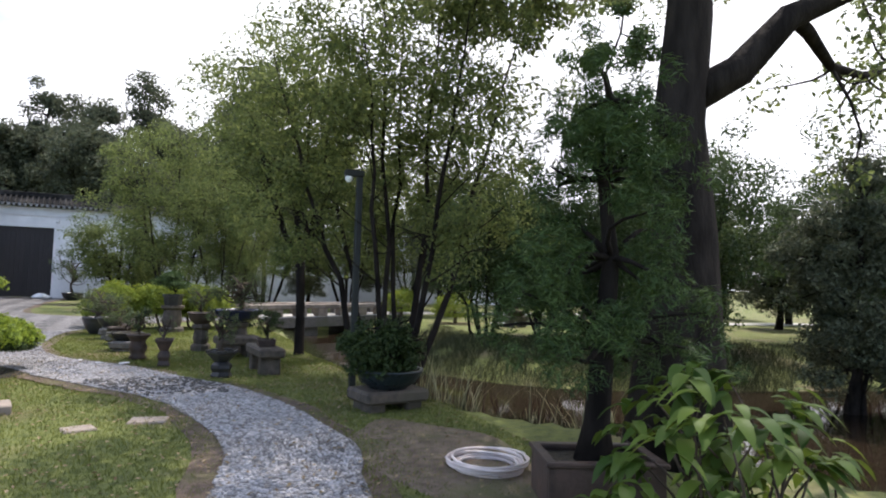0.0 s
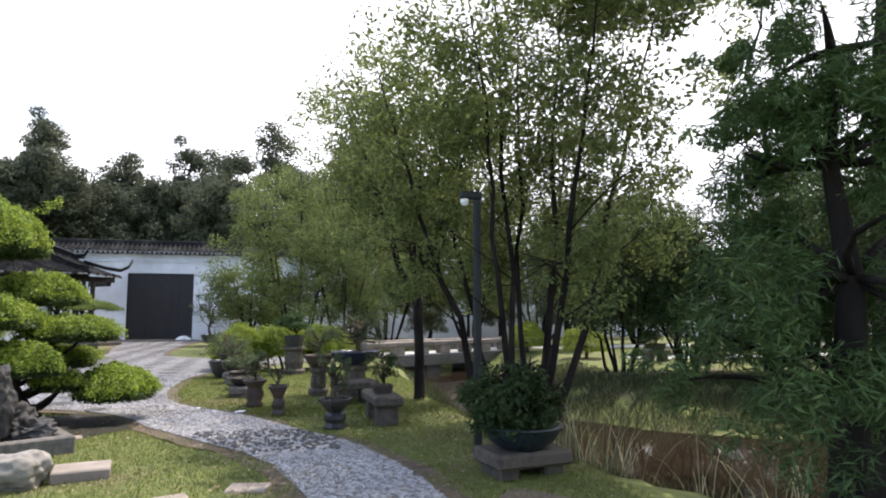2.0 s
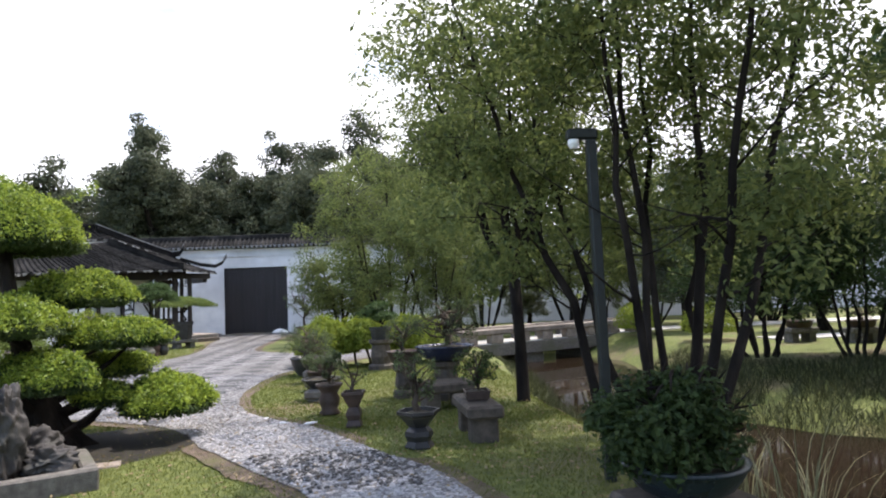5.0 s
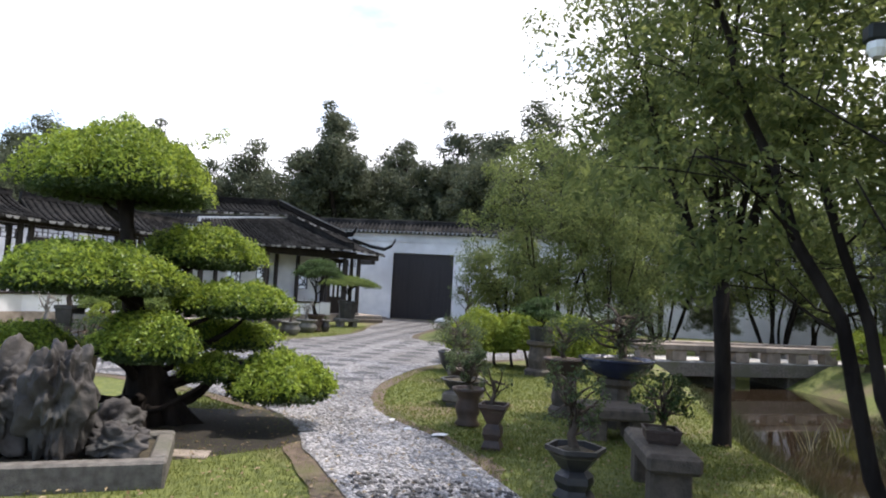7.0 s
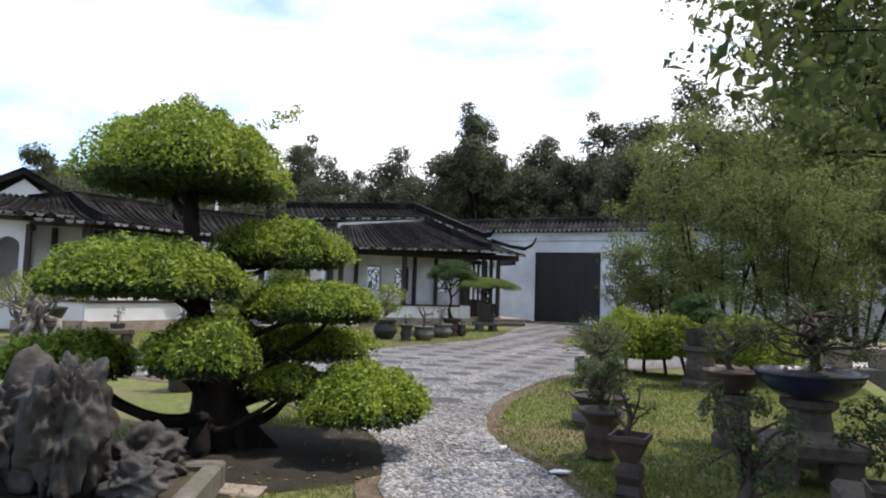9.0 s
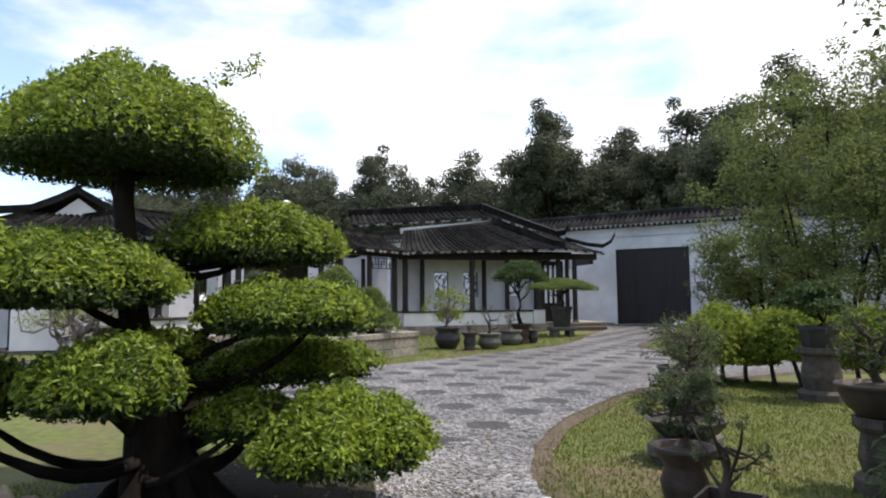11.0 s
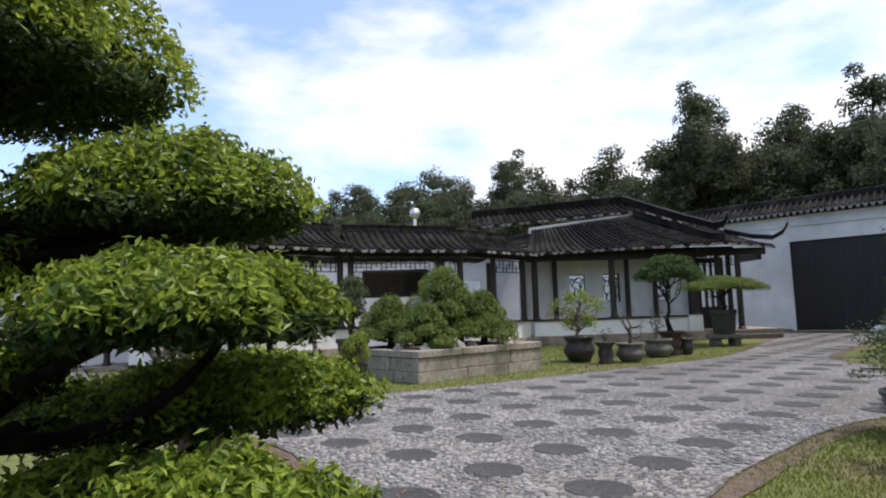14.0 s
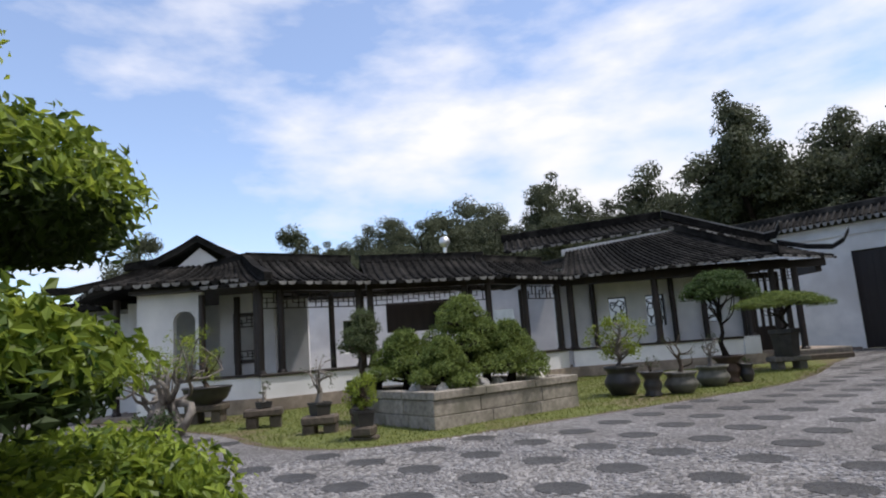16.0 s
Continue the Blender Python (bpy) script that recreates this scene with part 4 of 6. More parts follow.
ridge_line(hall, [(-8.75, 17.2, 4.02), (-7.9, 17.2, 4.1), (-7.2, 17.2, 4.42), (-6.75, 17.2, 4.68), (-6.3, 17.2, 4.42), (-5.7, 17.2, 4.05), (-5.4, 17.2, 3.95)], h=0.16, pale=False)
ridge_line(hall, [(-7.9, 17.3, 4.0), (-8.9, 16.6, 3.55), (-9.8, 16.3, 3.35), (-10.4, 16.2, 3.4)], h=0.16, pale=False)
wall_west = Geo().box(-30, 19.3, -0.2, -9.5, 19.5, 3.0)
ww = solid("wall_west", wall_west, MAT["white"], "white garden wall with lattice window and tile coping", "wall", kind="structure", m=O)
part("coping", Geo().box(-30, 18.9, 3.12, -9.6, 19.9, 3.4, None, 0.03), MAT["tile"], ww)
part("drip_course", Geo().box(-30, 19.1, 3.0, -9.6, 19.7, 3.12), MAT["tile_edge"], ww)
lattice_window(ww, -12.4, 19.28, 1.6, 0.8, 1.0, 44)
vt = thing("roof_vent", Matrix.Translation(yard(0.1, 36, 0)), "silver spinning roof ventilator on a pole", "roof vent")
part("pole", Geo().lathe([(0.12, 0), (0.1, 6.9)], 10), MAT["metal"], vt)
part("turbine", Geo().lathe([(0.1, 6.9), (0.28, 7.05), (0.32, 7.3), (0.22, 7.5), (0.02, 7.56)], 14), MAT["metal"], vt, smooth=True)


MAT["pebble_loose"] = leaf_mat("loose_grey_pebble", (0.10, 0.097, 0.098), (0.34, 0.33, 0.325), 0.0, 0.6)

MAT["pebble_pale"] = leaf_mat("pale_grey_pebble", (0.20, 0.19, 0.185), (0.48, 0.46, 0.45), 0.0, 0.6)

# ---- plants ----
def clump_leaves(geo, centre, radius, count, size, width, rng, up=0.6, flat=1.0):
    p = rng.normal(0, 1, (count, 3))
    p /= np.linalg.norm(p, axis=1, keepdims=True) + 1e-9
    p *= (rng.uniform(0.25, 1.0, (count, 1)) ** 0.6) * radius
    p[:, 2] *= flat
    nrm = p / (radius + 1e-6) + [0, 0, up]
    geo.leaves(p + np.asarray(centre), nrm, size, width, rng)


def tree(name, base, stems, crowns, label, leaf="leaf_mid", bark="bark", leaf_size=0.09, per=110, clump=0.4, seed=1, group="", category="tree", twig=0.012, wobble=0.035):
    """Stems are (offset x, y, top height, base radius, lean); crowns are (x, y, z, rx, ry, rz, clumps), from the base."""
    rng = np.random.default_rng(seed)
    top = thing(name, Matrix.Translation(base), label, category, group)
    wood, green = Geo(), Geo()
    joints = []
    for ox, oy, h, r, lx, ly in stems:
        n = 9
        pts = []
        for i in range(n):
            k = i / (n - 1)
            pts.append(Vector((ox * 0.3 + lx * k ** 1.3 + rng.normal(0, wobble) * h * 0.35 * (k > 0), oy * 0.3 + ly * k ** 1.3 + rng.normal(0, wobble) * h * 0.35 * (k > 0), h * k - 0.12 * (i == 0))))
        rad = [r * (1.5 if i == 0 else 1.12 if i == 1 else 1 - 0.82 * i / (n - 1)) for i in range(n)]
        wood.tube(pts, rad, 9, 0.16, rng)
        joints += [(p, rad[i]) for i, p in enumerate(pts) if i >= 3]
    jp = np.array([tuple(p) for p, _ in joints])
    for cx, cy, cz, rx, ry, rz, k in crowns:
        d = rng.normal(0, 1, (k, 3))
        d /= np.linalg.norm(d, axis=1, keepdims=True)
        d *= rng.uniform(0.3, 1.06, (k, 1)) ** 0.5
        cl = d * [rx, ry, rz] + [cx, cy, cz]
        limb_of = {}
        for c in cl:
            cost = np.linalg.norm(jp - c, axis=1) + 1.2 * np.maximum(0, jp[:, 2] - c[2] + 0.15)
            j = int(np.argmin(cost))
            limb_of.setdefault(j, []).append(c)
        for j, group_c in limb_of.items():
            start, r0 = Vector(jp[j]), joints[j][1]
            for b in range(0, len(group_c), 5):
                some = group_c[b:b + 5]
                hub = Vector(np.mean(some, axis=0)).lerp(start, 0.35)
                wood.tube(curve_pts(start, hub, rng, 0.09, 9), [min(max(r0 * 0.5 * (1 - 0.065 * q), twig * 1.5), twig * 4.5) for q in range(9)], 6)
                for c in some:
                    wood.tube(curve_pts(hub, c, rng, 0.1, 4), [twig * 1.7, twig * 1.3, twig, twig * 0.6], 4)
        for c in cl:
            clump_leaves(green, c, clump * rng.uniform(0.7, 1.35), int(per * rng.uniform(0.6, 1.3)), leaf_size, leaf_size * 0.5, rng, 0.5, 0.75)
    part("trunk", wood, MAT[bark], top, smooth=True)
    part("crown", green, MAT[leaf], top)
    return top


def pad(geo, wood, centre, rx, ry, rz, count, size, rng, lean=0.0, under=None):
    """A clipped cloud of leaves: domed on top, flat below; under collects the underside leaves."""
    cx, cy, cz = centre
    a = rng.uniform(0, 2 * math.pi, count)
    q = np.sqrt(rng.uniform(0, 1, count))
    lump = 1 + 0.11 * np.sin(3 * a + cx * 5) + 0.08 * np.sin(7 * a + cy * 3) + 0.07 * np.sin(13 * a + cz) + rng.normal(0, 0.035, count)
    x, y = q * np.cos(a) * rx * lump, q * np.sin(a) * ry * lump
    dome = np.maximum(0, 1 - q ** 2.2) ** 0.55
    hump = 1 + 0.12 * np.sin(x * 6 + cx * 9) * np.cos(y * 5 + cy * 7) + 0.10 * np.sin(x * 15 + cy * 4) * np.sin(y * 14 + cx * 5)
    inner = rng.uniform(0, 1, count) ** 3.2
    z = rz * dome * hump * (1 - inner * 0.95) + lean * x + rng.normal(0, size * 0.5, count)
    nrm = np.stack([x / rx * 0.8, y / ry * 0.8, np.full(count, 0.75)], 1)
    geo.leaves(np.stack([x + cx, y + cy, z + cz], 1), nrm, size, size * 0.48, rng, spread=0.8)
    m = count // 3
    a, q = rng.uniform(0, 2 * math.pi, m), rng.uniform(0.05, 0.97, m) ** 0.6
    # Given under, these leaves go to a darker mesh that paints shade below.
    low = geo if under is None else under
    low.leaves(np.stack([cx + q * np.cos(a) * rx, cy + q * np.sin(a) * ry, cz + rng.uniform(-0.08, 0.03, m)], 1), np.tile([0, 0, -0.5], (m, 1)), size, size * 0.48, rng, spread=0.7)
    for i in range(14):
        a, q = rng.uniform(0, 2 * math.pi), rng.uniform(0.4, 0.9)
        wood.tube(curve_pts((cx, cy, cz - 0.02), (cx + q * math.cos(a) * rx, cy + q * math.sin(a) * ry, cz + 0.3 * rz), rng, 0.08, 4), [0.02, 0.014, 0.01, 0.006], 4)


# the cloud-pruned tree
CT = Vector((-2.05, 11.72, 0))
cloud = thing("cloud_pruned_tree", Matrix.Translation(CT), "tall cloud-pruned evergreen with bright green leaf tiers", "topiary tree")
rng = np.random.default_rng(11)
wood, green, inner = Geo(), Geo(), Geo()
spine = [Vector((0.0, 0.0, -0.1)), Vector((-0.02, 0.02, 0.35)), Vector((-0.12, 0.0, 0.8)), Vector((-0.2, -0.06, 1.3)), Vector((-0.3, -0.06, 1.75)), Vector((-0.38, -0.06, 2.2)), Vector((-0.46, 0.02, 2.7))]
wood.tube(spine, [0.27, 0.20, 0.14, 0.11, 0.085, 0.075, 0.05], 11, 0.22, rng)
for dx, dy in ((0.34, 0.1), (-0.2, 0.28), (0.12, -0.28), (0.45, 0.25), (-0.3, -0.15)):
    wood.tube([(dx * 1.2, dy * 1.2, -0.1), (dx * 0.8, dy * 0.8, 0.1), (dx * 0.5, dy * 0.5, 0.3), (dx * 0.3 - 0.04, dy * 0.3, 0.6), (-0.1, 0.0, 0.9)], [0.10, 0.09, 0.075, 0.06, 0.05], 9, 0.3, rng)
TIERS = [  # x, y, height of the flat underside, radius, thickness, leaves
    (-2.60, 11.80, 2.52, 0.96, 0.72, 19000),
    (-2.08, 12.62, 1.83, 0.69, 0.38, 10000),
    (-2.29, 11.03, 1.50, 0.82, 0.38, 13000),
    (-1.44, 12.42, 1.29, 0.65, 0.27, 9500),
    (-1.92, 12.95, 0.85, 0.66, 0.25, 8500),
    (-0.78, 12.26, 0.42, 0.57, 0.38, 10000),
    (-1.60, 11.11, 0.88, 0.43, 0.30, 7000),
    (-2.75, 10.75, 0.80, 0.52, 0.26, 6000),
    (-2.95, 11.95, 1.62, 0.60, 0.26, 6000),
    (-1.45, 12.05, 0.58, 0.36, 0.18, 3200),
    (-2.75, 12.55, 0.72, 0.58, 0.24, 5500),
    (-2.15, 11.75, 1.06, 0.40, 0.16, 3000),
]
for x, y, z, r, th, k in TIERS:
    c = Vector((x, y, z)) - CT
    c.z = z
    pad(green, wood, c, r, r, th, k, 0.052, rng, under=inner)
    # Darker inner copy of the tier: old leaves, coloured to paint its shade.
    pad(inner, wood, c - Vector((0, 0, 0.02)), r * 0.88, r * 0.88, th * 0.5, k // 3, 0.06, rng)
    src = min(spine[1:], key=lambda p: (p - c).length + 2.0 * max(0, p.z - c.z + 0.12))
    for j in range(3):
        tip = c + Vector((rng.normal(0, 0.12), rng.normal(0, 0.12), -0.03))
        wood.tube(curve_pts(src, tip, rng, 0.2, 8), [0.055, 0.05, 0.044, 0.038, 0.033, 0.028, 0.022, 0.014], 7, 0.3, rng)
    for j in range(7):
        a, q = rng.uniform(0, 6.28), rng.uniform(0.5, 0.85) * r
        wood.tube(curve_pts(c + Vector((0, 0, -0.05)), c + Vector((q * math.cos(a), q * math.sin(a), 0.02)), rng, 0.14, 5), [0.026, 0.022, 0.017, 0.013, 0.008], 5, 0.2, rng)
    for j in range(int(9 * r)):
        a, q = rng.uniform(0, 6.28), rng.uniform(0.2, 0.95)
        w = c + Vector((q * r * math.cos(a), q * r * math.sin(a), th * (1 - q ** 2.2) ** 0.55 + 0.04))
        clump_leaves(green, w, 0.06, 12, 0.055, 0.024, rng)
for i in range(18):
    c = Vector((0.16 + 0.012 * i + rng.normal(0, 0.04), 0.3 + 0.018 * i, 3.12 + 0.012 * i + rng.normal(0, 0.035)))
    clump_leaves(green, c, 0.06, 8, 0.055, 0.024, rng)
part("trunk", wood, MAT["bark_dark"], cloud, smooth=True)
# Shade of the tiers is put into this darker leaf colour.
part("inner_foliage", inner, MAT["leaf_dark"], cloud, "dark inner and underside leaves that paint tier shade")
part("foliage", green, MAT["leaf_light"], cloud, "bright green clipped leaf tiers")


# Earth patch widened and darkened to paint the tree's shadow on the lawn.
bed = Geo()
SHADE_XY = (-1.65, 11.85)
ring = [(SHADE_XY[0] + 1.35 * math.cos(a) * (1 + 0.12 * math.sin(3 * a)), SHADE_XY[1] + 1.15 * math.sin(a) * (1 + 0.1 * math.cos(5 * a)), 0.012) for a in (2 * math.pi * k / 48 for k in range(48))]
bed.add([(*SHADE_XY, 0.04)] + ring + [(SHADE_XY[0] + (x - SHADE_XY[0]) * 1.1, SHADE_XY[1] + (y - SHADE_XY[1]) * 1.1, -0.02) for x, y, z in ring], [(0, 1 + k, 1 + (k + 1) % 48) for k in range(48)] + [(1 + k, 49 + k, 49 + (k + 1) % 48, 1 + (k + 1) % 48) for k in range(48)])
solid("soil_bed", bed, MAT["soil"], "dark earth patch painting the pruned tree's shadow on grass", "soil bed", kind="structure")

bare = Geo()
ring = [(3.9 + 0.75 * math.cos(a) * (1 + 0.16 * math.sin(3 * a)), 5.7 + 1.5 * math.sin(a) * (1 + 0.1 * math.cos(4 * a)), 0.008) for a in (2 * math.pi * k / 40 for k in range(40))]
bare.add([(3.9, 5.7, 0.02)] + ring + [(3.9 + (x - 3.9) * 1.1, 5.7 + (y - 5.7) * 1.1, -0.03) for x, y, z in ring], [(0, 1 + k, 1 + (k + 1) % 40) for k in range(40)] + [(1 + k, 41 + k, 41 + (k + 1) % 40, 1 + (k + 1) % 40) for k in range(40)])
solid("bare_earth", bare, mat("trodden_brown_earth", (0.11, 0.08, 0.055), (0.20, 0.155, 0.11), 8, 0.95, 0.7, 45, (0.10, 0.10, 0.04), 1.2), "trodden bare brown earth beside the path", "bare earth", kind="structure")

# ---- potted bonsai ----
def profile(kind, r, h):
    """Outline of a pot, outside up, over the lip and down to the soil."""
    shapes = dict(
        bowl=((0.55, 0), (0.6, 0.06), (0.82, 0.3), (1.0, 0.72), (1.02, 0.86), (1.08, 0.9), (1.08, 1.0), (0.96, 1.0), (0.94, 0.84)),
        urn=((0.72, 0), (0.78, 0.05), (0.60, 0.16), (0.74, 0.36), (0.78, 0.5), (0.62, 0.68), (0.7, 0.78), (1.0, 0.93), (1.04, 1.0), (0.92, 1.0), (0.85, 0.9)),
        jar=((0.62, 0), (0.7, 0.04), (1.0, 0.36), (1.0, 0.5), (0.8, 0.72), (0.82, 0.82), (0.98, 0.9), (1.0, 1.0), (0.88, 1.0), (0.84, 0.86)),
        stem=((0.7, 0), (0.74, 0.06), (0.56, 0.2), (0.7, 0.34), (0.66, 0.46), (0.46, 0.56), (0.62, 0.66), (0.94, 0.88), (1.06, 0.92), (1.06, 1.0), (0.94, 1.0), (0.9, 0.88)),
        tub=((0.78, 0), (0.8, 0.05), (0.93, 0.8), (1.02, 0.84), (1.02, 1.0), (0.9, 1.0), (0.88, 0.86)),
        tray=((0.84, 0), (0.84, 0.12), (0.95, 0.2), (1.0, 0.8), (1.06, 0.84), (1.06, 1.0), (0.96, 1.0), (0.95, 0.7)),
    )
    return [(a * r, b * h) for a, b in shapes[kind]]


def bonsai(x, y, z, pot, r, h, material, plant, height_, spread, label, leaf="leaf_dark", bark="bark", sides=20, turn=0.0, seed=1, squash=1.0, density=1.0, group="potted bonsai", leaf_size=0.04):
    """A pot with soil and a small trained tree; plant is bush, open, pine or bare."""
    rng = np.random.default_rng(seed)
    top = thing("potted_bonsai", at(x, y, z, turn), label, "bonsai", group)
    pr = profile(pot, r, h)
    part("pot", Geo().lathe(pr, sides, squash=squash), MAT[material], top, smooth=sides > 12)
    soil_z = pr[-1][1]
    part("soil", Geo().lathe([(pr[-1][0], soil_z - 0.02), (pr[-1][0] * 0.97, soil_z), (pr[-1][0] * 0.5, soil_z + 0.03), (0.02, soil_z + 0.04)], sides, squash=squash), MAT["potsoil"], top)
    wood, green = Geo(), Geo()
    p = Vector((0, 0, soil_z - 0.02))
    pts = [p]
    lean = rng.uniform(0, 6.28)
    for i in range(6):
        p = p + Vector((0.10 * spread * math.cos(lean + i * 1.9), 0.10 * spread * math.sin(lean + i * 1.9), height_ * 0.62 / 6))
        pts.append(p)
    r0 = max(0.014, 0.055 * min(height_, 1.1))
    wood.tube(pts, [r0 * q for q in (1.7, 1.1, 0.95, 0.8, 0.65, 0.5, 0.35)], 8, 0.3, rng)
    if plant == "umbrella":
        for i in range(22):
            a, w = 2.4 * i, i / 21
            q = spread * 0.82 * math.sqrt(1 - w)
            c = Vector((q * math.cos(a), q * math.sin(a), soil_z + height_ * (0.74 + 0.26 * w) * rng.uniform(0.96, 1.03)))
            pad(green, wood, c, spread * 0.34, spread * 0.34, height_ * 0.085, int(420 * density), leaf_size, rng)
            if i % 2:
                wood.tube(curve_pts(pts[-1 - i % 3], c, rng, 0.1), [r0 * 0.4, r0 * 0.34, r0 * 0.28, r0 * 0.22, r0 * 0.12], 5)
    elif plant == "pine":
        k = 7
        for i in range(k):
            a = rng.uniform(0, 6.28)
            w = i / (k - 1)
            q = 0 if i == k - 1 else spread * rng.uniform(0.35, 0.75) * (1.1 - 0.5 * w)
            c = Vector((q * math.cos(a + 2.4 * i), q * math.sin(a + 2.4 * i), soil_z + height_ * (0.42 + 0.5 * w)))
            pad(green, wood, c, spread * (0.62 - 0.15 * w), spread * (0.55 - 0.12 * w), height_ * 0.13, int(520 * density), leaf_size * 1.5, rng)
            wood.tube(curve_pts(pts[2 + min(4, int(4 * w))], c, rng, 0.12), [r0 * 0.5, r0 * 0.42, r0 * 0.35, r0 * 0.3, r0 * 0.2], 5)
    else:
        k = dict(bush=34, open=20, bare=11)[plant]
        for i in range(int(k * density)):
            d = Vector(rng.normal(0, 1, 3)).normalized()
            q = rng.uniform(0.35, 1.0) ** 0.5
            lift = 0.62 if plant != "bush" else 0.52
            c = Vector((d.x * spread * q, d.y * spread * q, soil_z + height_ * (lift + 0.4 * d.z * q)))
            src = pts[2 + i % 5]
            wood.tube(curve_pts(src, c, rng, 0.13), [r0 * 0.42, r0 * 0.34, r0 * 0.26, r0 * 0.2, r0 * 0.1], 5, 0.2, rng)
            n = dict(bush=64, open=42, bare=9)[plant]
            clump_leaves(green, c, spread * (0.24 if plant == "bush" else 0.22), n, leaf_size, leaf_size * 0.55, rng)
    part("trunk", wood, MAT[bark], top, smooth=True)
    part("foliage", green, MAT[leaf], top)
    return top


def stone_bench(x, y, w, d, h, turn, label, material="stone", group="stone pot stands"):
    top = thing("stone_stand", at(x, y, 0, turn), label, "stone stand", group)
    part("slab", Geo().box(-w / 2, -d / 2, h - 0.15, w / 2, d / 2, h, None, 0.03), MAT[material], top)
    for sx in (-1, 1):
        part("leg", Geo().box(sx * w * 0.30 - 0.11, -d * 0.38, -0.1, sx * w * 0.30 + 0.11, d * 0.38, h - 0.147, None, 0.02), MAT[material], top)
    return top


def pedestal(x, y, r, h, label, material="stone", sides=8, turn=0):
    top = thing("stone_pedestal", at(x, y, 0, turn), label, "pedestal", "stone pedestals")
    part("base", Geo().lathe([(r * 1.15, -0.1), (r * 1.15, 0.1), (r, 0.14)], sides), MAT[material], top)
    part("drum", Geo().lathe([(r * 0.8, 0.14), (r * 0.95, h * 0.45), (r * 0.8, h - 0.12)], sides), MAT[material], top)
    part("cap", Geo().lathe([(r * 0.85, h - 0.12), (r * 1.1, h - 0.07), (r * 1.1, h)], sides), MAT[material], top)
    return top


# near row on the right-hand lawn
bonsai(1.63, 12.3, 0, "stem", 0.19, 0.47, "pot_brown", "bare", 0.5, 0.2, "small sparse bonsai in tall brown square urn", "leaf_grey", "bark", 4, 40, 2)
bonsai(1.2, 13.4, 0, "urn", 0.2, 0.45, "pot_brown", "open", 0.55, 0.28, "grey-leaved bonsai in brown stoneware urn", "leaf_grey", "bark", 20, 0, 3)
stone_bench(0.92, 14.9, 0.75, 0.42, 0.2, 80, "low stone bench carrying a wide bowl")
bonsai(0.92, 14.9, 0.2, "bowl", 0.33, 0.16, "pot_dark", "open", 0.45, 0.4, "low spreading bonsai in wide dark bowl", "leaf_grey", "bark", 8, 0, 4)
stone_bench(0.75, 16.1, 0.75, 0.42, 0.24, 84, "low stone bench carrying a dark tray")
bonsai(0.75, 16.1, 0.24, "tray", 0.24, 0.13, "pot_brown", "open", 0.5, 0.34, "grey-green bonsai in brown tray on stone bench", "leaf_grey", "bark", 20, 0, 5)
stone_bench(0.5, 17.4, 0.7, 0.42, 0.26, 88, "low stone bench carrying a round pot")
bonsai(0.5, 17.4, 0.26, "bowl", 0.28, 0.24, "pot_dark", "open", 0.6, 0.42, "leafy bonsai in black bowl on stone bench", "leaf_grey", "bark", 20, 0, 6)
bonsai(0.15, 18.8, 0, "bowl", 0.36, 0.42, "pot_dark", "bush", 0.9, 0.62, "broad leafy bonsai in large black bowl", "leaf_grey", "bark", 20, 0, 7)
bonsai(2.44, 10.88, 0, "stem", 0.235, 0.42, "pot_dark", "open", 0.72, 0.33, "twisted bonsai in dark six-sided footed pot", "leaf_grey", "bark", 6, 10, 8)
stone_bench(3.17, 11.4, 1.12, 0.43, 0.42, 94, "rough stone bench with thick slab and two legs", "brownstone")
bonsai(3.17, 11.35, 0.42, "tray", 0.2, 0.12, "pot_brown", "open", 0.5, 0.28, "small bonsai in brown tray on rough stone bench", "leaf_dark", "bark", 4, 45, 9, density=1.6, leaf_size=0.035)
stone_bench(2.95, 13.4, 0.8, 0.6, 0.4, 10, "rounded stone block stand under a pedestal", "brownstone")
pedestal(3.03, 14.2, 0.23, 0.62, "carved dark stone pedestal under blue bowl", "brownstone")
bonsai(3.03, 14.2, 0.62, "bowl", 0.46, 0.26, "pot_blue", "bush", 0.95, 0.7, "large bonsai in wide dark blue glazed bowl", "leaf_grey", "bark", 24, 0, 10)
pedestal(2.35, 14.6, 0.17, 0.55, "slim brown stone pedestal", "brownstone")
bonsai(2.35, 14.6, 0.55, "bowl", 0.27, 0.24, "pot_brown", "open", 0.6, 0.4, "bonsai in small black bowl on slim pedestal", "leaf_grey", "bark", 20, 0, 12)
# big dark bowl by the path
stone_bench(4.15, 7.95, 0.86, 0.6, 0.25, 10, "low brown stone stand under teal bowl", "brownstone")
bowl_shrub = bonsai(4.15, 7.95, 0.25, "bowl", 0.40, 0.24, "pot_teal", "bush", 0.86, 0.5, "dense dark shrub in teal glazed bowl", "leaf_dark", "bark_dark", 24, 0, 13, density=2.4, leaf_size=0.065)
for ob in bowl_shrub.children:
    if ob.name.startswith("foliage"):
        ob.location = (-0.15, -0.04, -0.15)

# clipped hedge and stone lantern behind the row
hedge = thing("hedge_bush", at(1.6, 20.6), "clipped flat-topped yellow-green shrub on thin stems", "shrub")
rng = np.random.default_rng(31)
wood, green = Geo(), Geo()
for i in range(9):
    x = -1.6 + 0.4 * i
    wood.tube(curve_pts((x, rng.normal(0, 0.15), -0.05), (x + rng.normal(0, 0.15), rng.normal(0, 0.2), 0.75), rng, 0.06), [0.04, 0.035, 0.03, 0.025, 0.02], 6)
for x in (-1.15, 0.0, 1.15):
    pad(green, wood, (x, 0, 0.42 + 0.1 * (x == 0)), 0.88, 0.72, 0.78, 7000, 0.085, rng)
